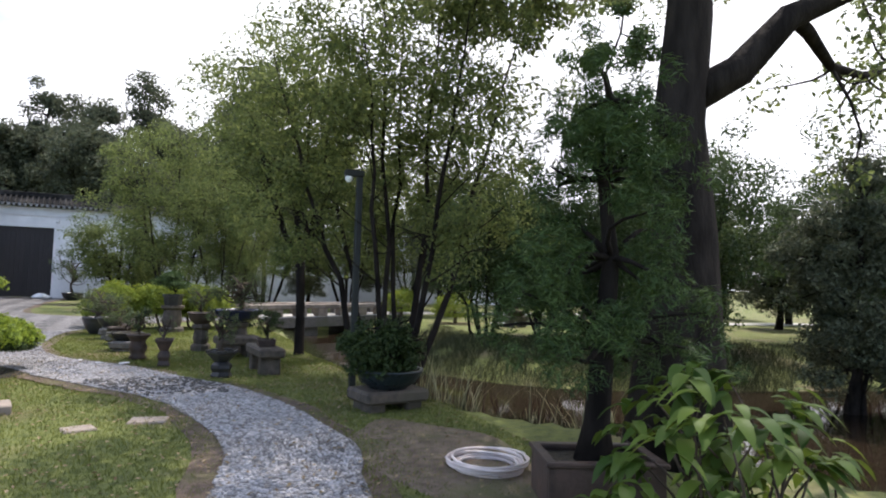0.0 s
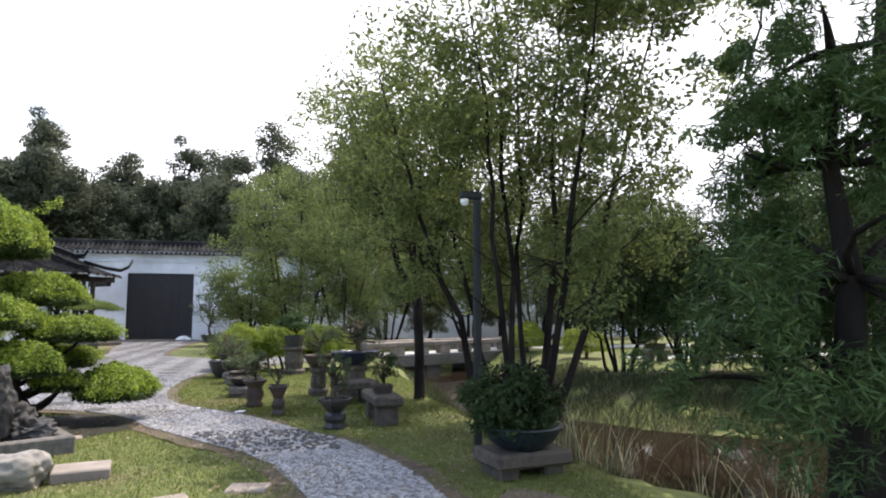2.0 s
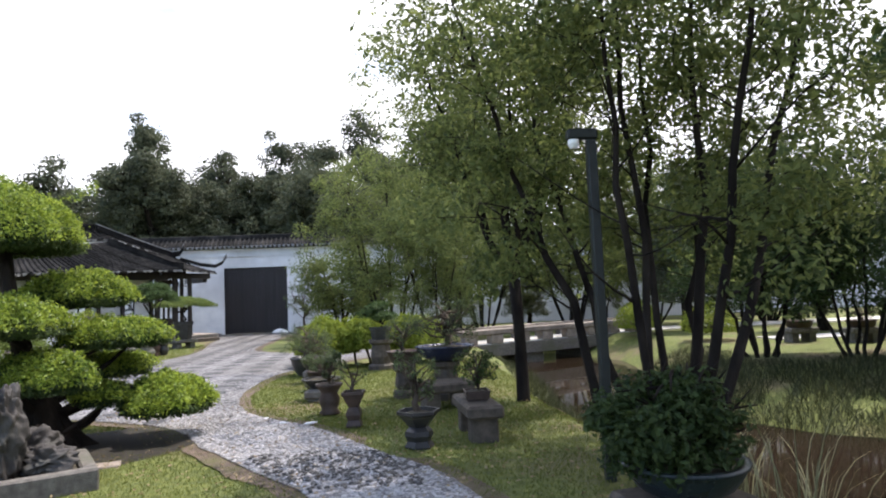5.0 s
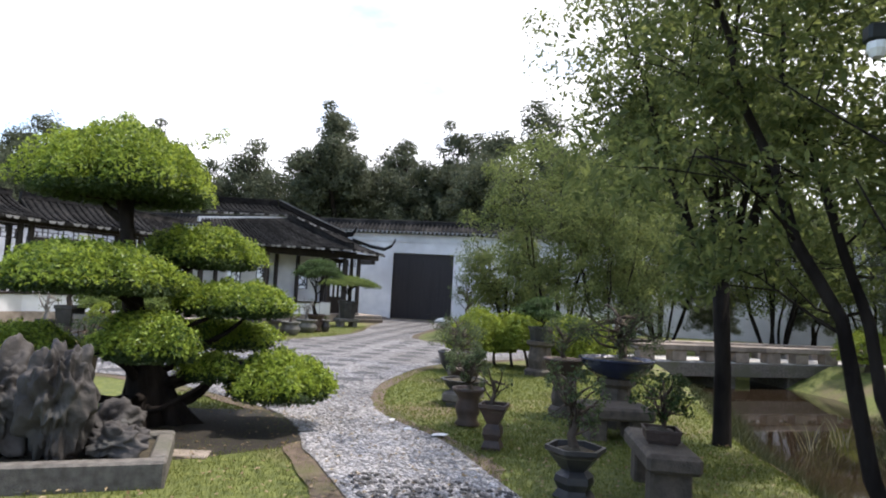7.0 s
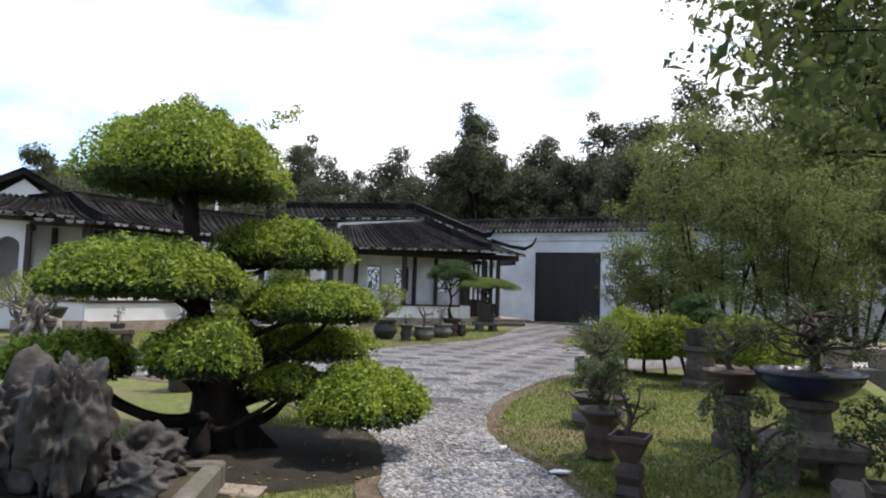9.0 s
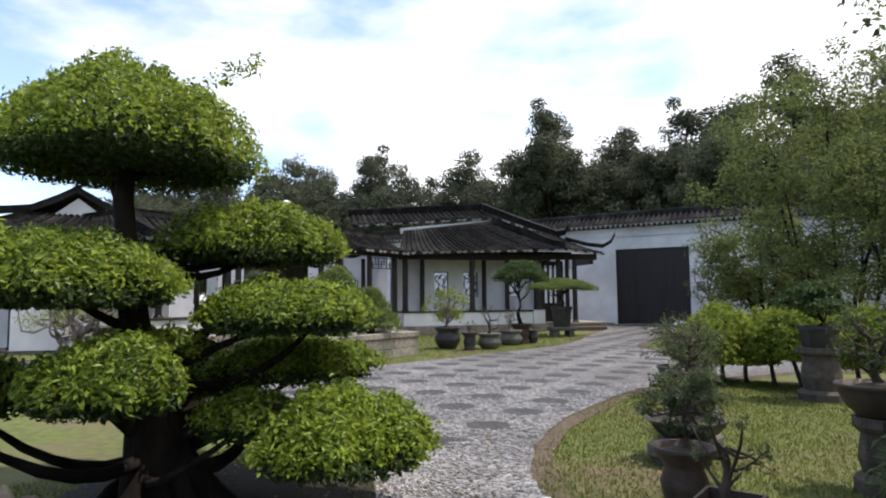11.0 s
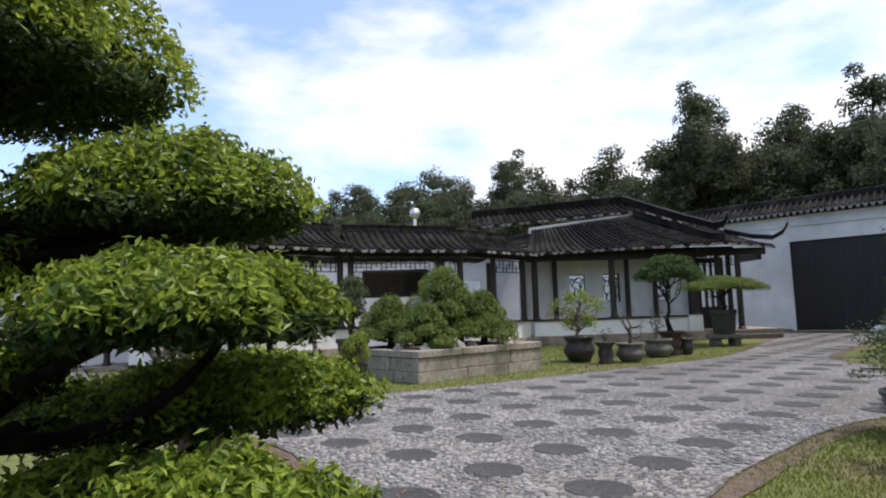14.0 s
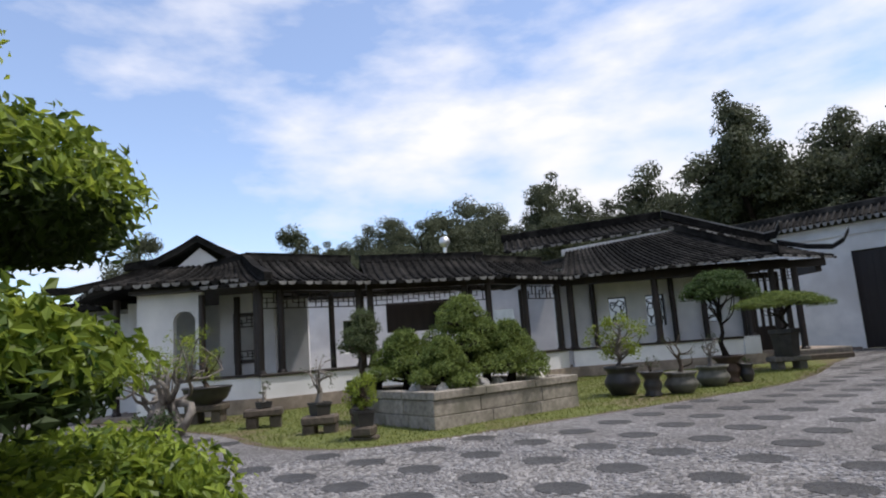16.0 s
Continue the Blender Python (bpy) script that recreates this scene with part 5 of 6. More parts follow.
part("stems", wood, MAT["bark"], hedge)
part("foliage", green, MAT["leaf_yellow"], hedge)
pedestal(1.88, 19.2, 0.27, 0.72, "round grey stone stand with stepped rings", "brownstone", 14)
bonsai(1.88, 19.2, 0.72, "tub", 0.27, 0.3, "pot_dark", "pine", 0.6, 0.5, "small layered pine in black six-sided pot", "needle", "bark_dark", 6, 0, 14)

# the planting in front of the pavilion
planter = thing("stone_planter", Matrix.Translation((-7.46, 19.27, 0)), "long raised granite planter of jointed blocks", "planter")
PW, PL, PH = 2.6, 3.45, 0.6
ang = math.degrees(math.atan2(3.39, 0.26)) - 90
planter.matrix_world = at(-7.46, 19.27, 0, ang)
rng = np.random.default_rng(5)
for z0, z1, inset in ((-0.1, 0.2, 0.03), (0.205, 0.46, 0.03), (0.465, 0.6, 0.0)):
    for side in range(4):
        ln = PL if side % 2 == 0 else PW
        cuts = [0] + sorted(ln * (k + rng.uniform(-0.15, 0.15)) / 3 for k in (1, 2)) + [ln]
        for c0, c1 in zip(cuts, cuts[1:]):
            t = 0.22
            j = 0.004
            box = ((-t, c0 + j, -inset, c1 - j), (-c1 + j, PL - t, -c0 - j, PL - inset), (-PW + inset, c0 + j, -PW + t, c1 - j), (-c1 + j, inset, -c0 - j, t))[side]
            if side % 2:
                box = (max(box[0], -PW + t + j), box[1], min(box[2], -t - j), box[3])
            if box[2] - box[0] > 0.05:
                part("block", Geo().box(box[0], box[1], z0, box[2], box[3], z1, None, 0.012), MAT["planter_stone"], planter)
part("soil", Geo().box(-PW + 0.2, 0.2, -0.1, -0.2, PL - 0.2, 0.5), MAT["potsoil"], planter)


def rockery_pine(x, y, z, h, w, seed, label, leaf="needle"):
    rng = np.random.default_rng(seed)
    top = thing("juniper", at(x, y, z), label, "juniper", "junipers in the planter")
    wood, green = Geo(), Geo()
    pts = [Vector((0, 0, -0.05)), Vector((0.08, 0.02, h * 0.2)), Vector((-0.06, 0.06, h * 0.45)), Vector((0.05, 0, h * 0.7)), Vector((0, 0, h * 0.9))]
    wood.tube(pts, [0.11, 0.08, 0.06, 0.045, 0.02], 8, 0.3, rng)
    k = 15
    for i in range(k):
        q = i / (k - 1)
        a = 2.4 * i
        rr = w * (0.85 - 0.75 * q)
        c = Vector((rr * math.cos(a), rr * math.sin(a), h * (0.2 + 0.68 * q)))
        pad(green, wood, c, w * (0.5 - 0.15 * q), w * (0.46 - 0.14 * q), h * 0.15, 640, 0.06, rng)
        wood.tube(curve_pts(pts[1 + min(3, int(3.5 * q))], c, rng, 0.1), [0.04, 0.03, 0.025, 0.02, 0.012], 5)
    part("trunk", wood, MAT["bark_dark"], top, smooth=True)
    part("foliage", green, MAT[leaf], top)


def rock_mesh(rng, size, sx=1.0, sy=1.0, sz=1.0, detail=3, rough=0.35, holes=0.0):
    bm = bmesh.new()
    bmesh.ops.create_icosphere(bm, subdivisions=detail, radius=1)
    off = Vector(rng.uniform(-50, 50, 3))
    for v in bm.verts:
        p = v.co.copy()
        k = 1 + rough * noise.noise(p * 1.1 + off) + rough * -0.75 * abs(noise.noise(p * 2.0 + off)) + rough * 0.3 * noise.noise(p * 5 + off) - holes * max(0, noise.noise(p * 1.9 - off)) ** 1.0
        k -= holes * 0.22 * abs(noise.noise(Vector((p.x * 3.2, p.y * 3.2, p.z * 0.9)) + off)) + holes * 0.10 * abs(noise.noise(Vector((p.x * 8, p.y * 8, p.z * 3)) - off)) + holes * 0.018 * noise.noise(p * 20 + off)
        v.co = Vector((p.x * sx, p.y * sy, p.z * sz)) * k * size
    g = Geo().add([tuple(v.co) for v in bm.verts], [tuple(v.index for v in f.verts) for f in bm.faces])
    bm.free()
    return g


pm = planter.matrix_world
for u, w, h, r, seed, leaf in ((-1.9, 0.7, 1.15, 0.75, 41, "needle_light"), (-0.75, 0.75, 0.95, 0.6, 42, "needle_light"), (-1.3, 1.7, 1.75, 0.95, 43, "needle_light"), (-0.7, 2.3, 1.2, 0.7, 44, "needle_light"), (-1.9, 2.7, 1.3, 0.8, 45, "needle")):
    p = pm @ Vector((u, w, 0.5))
    rockery_pine(p.x, p.y, p.z, h, r, seed, "dark green trained juniper in stone planter", leaf)
rng = np.random.default_rng(6)
for u, w, s in ((-0.5, 1.45, 0.22), (-0.45, 0.5, 0.16), (-0.55, 2.9, 0.25), (-1.2, 0.45, 0.18), (-0.6, 1.9, 0.14)):
    p = pm @ Vector((u, w, 0.52))
    solid("pale_rock", rock_mesh(rng, s, 1, 0.8, 1.3, 3, 0.5, 0.4), MAT["deck"], "pale eroded ornamental rock in planter", "rock", "rocks in the planter", m=at(p.x, p.y, p.z))

# pots along the pavilion lawn
bonsai(-7.55, 24.7, 0, "jar", 0.38, 0.62, "pot_dark", "open", 1.15, 0.7, "leaning bonsai in wide black jar", "leaf_yellow", "bark_pale", 24, 0, 15, density=1.7, leaf_size=0.07)
bonsai(-6.7, 24.5, 0, "urn", 0.24, 0.5, "pot_dark", "bare", 0.35, 0.25, "low bonsai in small dark urn", "leaf_grey", "bark", 20, 0, 16)
bonsai(-6.45, 25.2, 0, "jar", 0.34, 0.44, "pot_grey", "bare", 0.85, 0.35, "bare-twigged bonsai in round grey jar", "leaf_grey", "bark", 24, 0, 17)
bonsai(-6.5, 26.7, 0, "jar", 0.36, 0.46, "pot_grey", "bare", 0.9, 0.3, "bare-twigged bonsai in pale grey jar", "leaf_grey", "bark_pale", 24, 0, 18)
bonsai(-6.55, 27.6, 0, "urn", 0.36, 0.62, "pot_brown", "umbrella", 1.95, 0.86, "tall spreading pine in brown stoneware jar", "needle", "bark_dark", 20, 0, 19, density=1.3, leaf_size=0.06)
bonsai(-6.2, 27.75, 0, "jar", 0.16, 0.42, "pot_dark", "bare", 0.2, 0.1, "small dark jar with bare twig", "leaf_grey", "bark", 16, 0, 20)
stone_bench(-6.73, 31.6, 1.0, 0.6, 0.36, 45, "low dark stone block under tall pot", "stone")
bonsai(-6.73, 31.6, 0.36, "tub", 0.42, 0.75, "pot_dark", "umbrella", 1.05, 1.25, "flat-topped light green pine in tall black tub", "needle_light", "bark_dark", 8, 0, 21, density=1.3, leaf_size=0.06)
stone_bench(-7.9, 18.2, 0.34, 0.34, 0.2, 40, "small stacked stone block stand", "brownstone")
bonsai(-7.9, 18.2, 0.2, "tub", 0.2, 0.24, "pot_dark", "bush", 0.6, 0.3, "bright yellow-green shrub in small dark tub", "leaf_yellow", "bark", 4, 30, 22)
stone_bench(-9.4, 18.3, 0.6, 0.42, 0.3, 50, "black stone block stand", "brownstone")
bonsai(-9.4, 18.3, 0.3, "tub", 0.22, 0.22, "pot_dark", "bare", 0.9, 0.35, "bare bonsai in black rectangular tub", "leaf_grey", "bark_pale", 4, 45, 23)
stone_bench(-9.9, 19.6, 0.6, 0.5, 0.3, 50, "dark stone stand behind tub", "brownstone")
bonsai(-9.9, 19.6, 0.3, "tub", 0.36, 0.5, "pot_dark", "pine", 1.35, 0.5, "grey-green layered pine in black tapered tub", "leaf_grey", "bark", 4, 45, 24)
stone_bench(-11.6, 18.3, 0.75, 0.45, 0.36, 60, "flat stone bench holding small pot", "brownstone")
bonsai(-11.6, 18.3, 0.36, "tray", 0.17, 0.13, "pot_dark", "bare", 0.5, 0.14, "tiny bare bonsai in black tray", "leaf_grey", "bark_pale", 4, 45, 25)
stone_bench(-14.3, 18.2, 0.85, 0.6, 0.4, 50, "wide stone bench under broad bowl", "brownstone")
bonsai(-14.3, 18.2, 0.4, "bowl", 0.52, 0.4, "pot_dark", "open", 1.0, 0.6, "yellow-green shrub in wide black bowl", "leaf_yellow", "bark", 24, 0, 26)
gn = thing("gnarled_tree", at(-12.35, 16.6), "gnarled pale-limbed tree with sparse yellow-green leaves", "tree")
wood, green = Geo(), Geo()
rng = np.random.default_rng(27)
for i in range(9):
    a = 0.7 * i
    foot = Vector((0.22 * math.cos(a), 0.22 * math.sin(a), -0.06))
    elbow = Vector((0.15 * math.cos(a + 1.2), 0.15 * math.sin(a + 1.2), rng.uniform(0.45, 0.75)))
    wood.tube(curve_pts(foot, elbow, rng, 0.2, 6), [0.11, 0.095, 0.08, 0.075, 0.07, 0.06], 7, 0.45, rng)
    bend = elbow + Vector((rng.uniform(0.15, 0.5) * math.cos(a), rng.uniform(0.15, 0.5) * math.sin(a), rng.uniform(0.15, 0.5)))
    wood.tube(curve_pts(elbow, bend, rng, 0.25, 5), [0.06, 0.052, 0.046, 0.04, 0.034], 6, 0.4, rng)
    for j in range(4):
        tip = bend + Vector((rng.normal(0.25 * math.cos(a), 0.2), rng.normal(0.25 * math.sin(a), 0.2), rng.uniform(0.05, 0.85)))
        wood.tube(curve_pts(bend, tip, rng, 0.22, 5), [0.034, 0.028, 0.022, 0.016, 0.009], 5, 0.3, rng)
        for m in range(2):
            clump_leaves(green, tip + Vector(rng.normal(0, 0.1, 3)), 0.14, 22, 0.07, 0.03, rng)
part("trunk", wood, MAT["bark_pale"], gn, smooth=True)
part("foliage", green, MAT["leaf_yellow"], gn)
bonsai(-4.8, 14.0, 0, "tub", 0.26, 0.45, "pot_brown", "open", 0.6, 0.4, "low shrub in plain brown tub", "leaf_dark", "bark", 20, 0, 28)

# rocks by the cloud-pruned tree
TRAY = at(-0.62, 10.0, 0, 30)
tray = thing("rock_tray", TRAY, "low grey stone trough holding garden rocks", "stone trough")
for x0, y0, x1, y1 in ((-2.1, 0, 0, 0.14), (-2.1, 0.96, 0, 1.1), (-0.14, 0.143, 0, 0.957), (-2.1, 0.143, -1.96, 0.957)):
    part("side", Geo().box(x0, y0, -0.08, x1, y1, 0.2, None, 0.02), MAT["stone"], tray)
part("soil", Geo().box(-1.95, 0.15, -0.05, -0.15, 0.95, 0.15), MAT["potsoil"], tray)
rng = np.random.default_rng(77)
for u, w, sz_, sx, sy, sz, z in ((-0.82, 0.3, 0.36, 0.62, 0.6, 1.55, 0.58), (-0.42, 0.38, 0.27, 1.1, 0.8, 0.7, 0.26), (-0.5, 0.75, 0.26, 1.2, 0.8, 0.85, 0.28), (-1.3, 0.55, 0.42, 0.9, 0.8, 1.2, 0.5), (-1.75, 0.5, 0.34, 0.9, 0.8, 1.0, 0.4)):
    p = TRAY @ Vector((u, w, z))
    solid("garden_rock", rock_mesh(rng, sz_, sx, sy, sz, 6 if sz_ > 0.3 else 5, 0.55, 0.38), MAT["rock"], "weathered dark grey limestone rock with hollows", "rock", "rocks in the trough", m=at(p.x, p.y, p.z, rng.uniform(0, 90)), smooth=True)
solid("boulder", rock_mesh(rng, 0.3, 1.2, 0.9, 0.75, 5, 0.35, 0.1), MAT["planter_stone"], "rounded pale brown boulder on the lawn", "rock", m=at(-0.75, 8.6, 0.1), smooth=True)
for x, y, w, d, a in ((-1.02, 10.9, 0.42, 0.24, 15), (1.45, 7.95, 0.38, 0.3, -10), (0.82, 7.72, 0.3, 0.24, 20), (-0.2, 8.8, 0.52, 0.42, 12)):
    g = Geo().box(-w / 2, -d / 2, -0.06, w / 2, d / 2, 0.02 if w < 0.5 else 0.10, None, 0.014)
    solid("stepping_stone", g, MAT["plinth"], "flat pale stepping stone set in lawn", "stepping stone", "stepping stones", m=at(x, y, 0, a))

# lamp post
lamp = thing("lamp_post", at(4.05, 9.2, -0.05), "slim dark green square lamp post with small head", "lamp post")
part("post", Geo().box(-0.044, -0.044, 0, 0.044, 0.044, 3.1, None, 0.01), MAT["lamp"], lamp)
part("lamp_head", Geo().box(-0.22, -0.05, 3.1, 0.06, 0.05, 3.2, None, 0.015), MAT["lamp"], lamp)
part("lens", Geo().lathe([(0.03, 3.02), (0.055, 3.06), (0.05, 3.1)], 12, (-0.16, 0, 0)), MAT["bulb"], lamp)

# hose coil
hose = Geo()
rng = np.random.default_rng(8)
pts = []
for i in range(7 * 24):
    a = 2 * math.pi * i / 24
    q = 0.27 + 0.02 * math.sin(i * 0.11) + 0.012 * (i // 24)
    pts.append((q * math.cos(a) + 0.03 * math.sin(i * 0.05), q * math.sin(a), 0.018 + 0.014 * (i // 24) + 0.006 * math.sin(a * 2 + i * 0.1)))
hose.tube(pts, [0.013] * len(pts), 6)
solid("hose_coil", hose, MAT["hose"], "coiled pale garden hose on bare ground", "garden hose", m=at(4.1, 5.25, 0), smooth=True)

# pine in the rectangular tray
tp = thing("potted_pine", at(4.5, 4.3, 0, -20), "tall dark pine in brown rectangular tray", "bonsai")
rim = Geo()
w, d, h = 0.42, 0.29, 0.32
for x0, y0, x1, y1 in ((-w, -d, w, -d + 0.04), (-w, d - 0.04, w, d), (-w, -d + 0.043, -w + 0.04, d - 0.043), (w - 0.04, -d + 0.043, w, d - 0.043)):
    rim.box(x0, y0, 0.0, x1, y1, h, None, 0.006).box(x0 - 0.02, y0 - 0.02, h, x1 + 0.02, y1 + 0.02, h + 0.035, None, 0.008)
part("pot", rim, MAT["pot_brown"], tp)
part("soil", Geo().box(-w + 0.04, -d + 0.04, 0.0, w - 0.04, d - 0.04, h - 0.02), MAT["potsoil"], tp)
wood, green = Geo(), Geo()
rng = np.random.default_rng(9)
pts = [Vector((-0.02, 0, h - 0.05)), Vector((0.0, 0, h + 0.25)), Vector((0.05, 0.02, 1.2)), Vector((0.1, 0.02, 1.8)), Vector((0.02, 0, 2.4)), Vector((0.06, 0, 3.0))]
wood.tube(pts, [0.16, 0.095, 0.08, 0.06, 0.04, 0.015], 9, 0.2, rng)
for i in range(46):
    q = rng.uniform(0.0, 1)
    a = 2.4 * i
    rr = (0.95 - 0.6 * q) * rng.uniform(0.35, 1)
    c = Vector((rr * math.cos(a), rr * math.sin(a), 0.95 + 2.25 * q))
    src = min(pts, key=lambda p: abs(p.z - c.z + 0.1))
    wood.tube(curve_pts(src, c, rng, 0.1), [0.03, 0.024, 0.018, 0.012, 0.008], 5)
    for j in range(7):
        cc = c + Vector(rng.normal(0, 0.13, 3))
        clump_leaves(green, cc, 0.11, 75, 0.09, 0.012, rng, 0.9)
part("trunk", wood, MAT["bark_dark"], tp, smooth=True)
part("foliage", green, MAT["needle"], tp)

# broad-leaved plant by the tray
bl = thing("broad_leaf_plant", at(4.45, 2.95, 0), "broad-leaved plant with glossy yellow-green leaves", "plant")
wood, green = Geo(), Geo()
rng = np.random.default_rng(10)
for i in range(60):
    a, q = rng.uniform(0, 6.28), rng.uniform(0.1, 0.85)
    tip = Vector((q * math.cos(a), q * math.sin(a), rng.uniform(0.4, 1.22) - 0.35 * q))
    part("stem", Geo().tube(curve_pts((0.1 * math.cos(a), 0.1 * math.sin(a), -0.05), tip, rng, 0.1), [0.012, 0.01, 0.008, 0.007, 0.005], 5), MAT["bark"], bl)
    for j in range(7):
        b = a + rng.uniform(-1.8, 1.8)
        c0 = tip + Vector(rng.normal(0, 0.05, 3))
        ln, wd = rng.uniform(0.13, 0.24), rng.uniform(0.06, 0.095)
        dv = Vector((math.cos(b), math.sin(b), 0))
        sv = Vector((-math.sin(b), math.cos(b), 0))
        vs, fs = [], []
        for k in range(6):
            t = k / 5
            mid = c0 + dv * ln * t * 0.9 + Vector((0, 0, 0.05 * t - 0.75 * ln * t * t))
            ww_ = wd * 0.5 * math.sin(math.pi * min(1, 0.06 + 0.94 * t)) ** 0.8
            vs += [tuple(mid - sv * ww_ + Vector((0, 0, 0.25 * ww_))), tuple(mid), tuple(mid + sv * ww_ + Vector((0, 0, 0.25 * ww_)))]
        for k in range(5):
            fs += [(3 * k, 3 * k + 1, 3 * k + 4, 3 * k + 3), (3 * k + 1, 3 * k + 2, 3 * k + 5, 3 * k + 4)]
        green.add(vs, fs)
part("leaves", green, MAT["bigleaf"], bl, smooth=True)

# large near tree with overhanging crown
# The last crown is unseen, added only to cast shade on the pond bank.
bt = tree("shade_tree", (6.02, 5.02, 0), [(0, 0, 8.5, 0.37, 0.05, -0.05)],
          [(-1.0, 3.0, 5.9, 2.4, 2.0, 0.7, 60), (1.5, 0.5, 8.3, 4.0, 4.0, 1.6, 80), (-0.5, 2.5, 7.2, 3.2, 3.2, 1.2, 90), (-2.5, -0.5, 7.4, 2.5, 2.5, 1.0, 70), (3.2, 5.0, 8.6, 3.6, 3.4, 1.2, 110)],
          "large dark-trunked shade tree leaning over the pond", "leaf_mid", "bark_dark", 0.11, 100, 0.45, 51, twig=0.007, wobble=0.008)
wood, green = Geo(), Geo()
rng = np.random.default_rng(2)
LIMB = [(0.0, 0.0, 3.4), (0.55, -0.2, 3.75), (1.0, -0.4, 4.3), (1.7, -0.6, 4.65), (2.6, -0.7, 4.7), (3.6, -0.6, 5.0), (4.6, -0.4, 5.2)]
wood.tube(LIMB, [0.19, 0.16, 0.13, 0.10, 0.075, 0.05, 0.02], 9, 0.15, rng)
FORK = [(1.0, -0.4, 4.3), (1.4, -0.3, 4.25), (1.9, -0.2, 4.0), (2.6, -0.1, 4.05), (3.3, 0.0, 4.3)]
wood.tube(FORK, [0.08, 0.07, 0.055, 0.04, 0.02], 7, 0.15, rng)
for p in (LIMB[3:] + FORK[2:]) * 3:
    c = Vector(p) + Vector(rng.normal(0, 0.5, 3))
    wood.tube(curve_pts(p, c, rng, 0.18), [0.022, 0.017, 0.013, 0.01, 0.006], 5)
    clump_leaves(green, c, 0.36, 75, 0.1, 0.05, rng)
part("limb", wood, MAT["bark_dark"], bt, smooth=True)
part("limb_leaves", green, MAT["leaf_mid"], bt)

# mid-distance trees
def vase_tree(name, base, fork, stems, spread, top, label, leaf="leaf_mid", leaf_size=0.075, per=60, clump=0.3, seed=1, group="", radius=0.09, low=0.25, branches=8, bark="bark_dark", clear=None):
    """Stems part at the fork and rise outwards like a vase; side branches carry loose tufts of leaves."""
    rng = np.random.default_rng(seed)
    ob = thing(name, Matrix.Translation(base), label, "tree", group)
    wood, green = Geo(), Geo()
    f = Vector((rng.normal(0, 0.04), rng.normal(0, 0.04), fork))
    if fork > 0.6:
        wood.tube([(0, 0, -0.2), (0.02, 0, 0.1), tuple(f * 0.5 + Vector((0.03, 0, 0))), tuple(f)], [radius * 1.5, radius * 1.12, radius, radius * 1.05], 10, 0.14, rng)
    for i in range(stems):
        a = 2 * math.pi * (i + rng.uniform(-0.25, 0.25)) / stems
        reach = spread * (0.18 if i % 3 == 2 else rng.uniform(0.5, 0.85))
        tall = (top - fork) * (rng.uniform(0.9, 1.0) if i % 3 == 2 else rng.uniform(0.68, 0.92))
        r0 = radius * (0.62 if fork > 0.6 else 0.8) * rng.uniform(0.8, 1.1)
        foot = f if fork > 0.6 else Vector((0.16 * math.cos(a), 0.16 * math.sin(a), -0.25))
        n, pts = 12, []
        for k in range(n):
            u = k / (n - 1)
            out = reach * (0.85 * u ** 0.72 + 0.15 * u * u)
            pts.append(foot + Vector((out * math.cos(a) + rng.normal(0, 0.035) * (k > 0), out * math.sin(a) + rng.normal(0, 0.035) * (k > 0), (f.z - foot.z + tall) * u)))
        wood.tube(pts, [r0 * (1 - 0.85 * k / (n - 1)) for k in range(n)], 7, 0.12, rng)
        for b in range(branches):
            u = low + (1 - low) * (b + rng.uniform(0, 1)) / branches
            k = min(n - 2, int(u * (n - 1)))
            p = pts[k].lerp(pts[k + 1], u * (n - 1) - k)
            w = a + rng.normal(0, 1.1)
            ln = spread * rng.uniform(0.22, 0.48) * (1.15 - 0.5 * u)
            q = p + Vector((math.cos(w) * ln, math.sin(w) * ln, ln * rng.uniform(0.1, 0.9)))
            rb = max(0.35 * r0 * (1.1 - u), 0.008)
            wood.tube(curve_pts(p, q, rng, 0.1, 5), [rb, rb * 0.8, rb * 0.62, rb * 0.45, rb * 0.3], 5)
            for c in range(4):
                h = p.lerp(q, rng.uniform(0.45, 1.0))
                e = h + Vector((rng.normal(0, 0.75), rng.normal(0, 0.75), rng.uniform(-0.25, 0.85))) * clump * 1.5
                if clear and e.z < clear[3] and math.hypot(e.x - clear[0], e.y - clear[1]) < clear[2]:
                    continue
                wood.tube(curve_pts(h, e, rng, 0.1, 3), [rb * 0.4, rb * 0.3, rb * 0.15], 4)
                clump_leaves(green, e, clump * rng.uniform(0.6, 1.3), int(per * rng.uniform(0.5, 1.4)), leaf_size, leaf_size * 0.5, rng, 0.5, 0.8)
    part("trunk", wood, MAT[bark], ob, smooth=True)
    part("crown", green, MAT[leaf], ob)
    return ob


def on_ground(x, y):
    return float(height(np.array([x]), np.array([y]))[0])


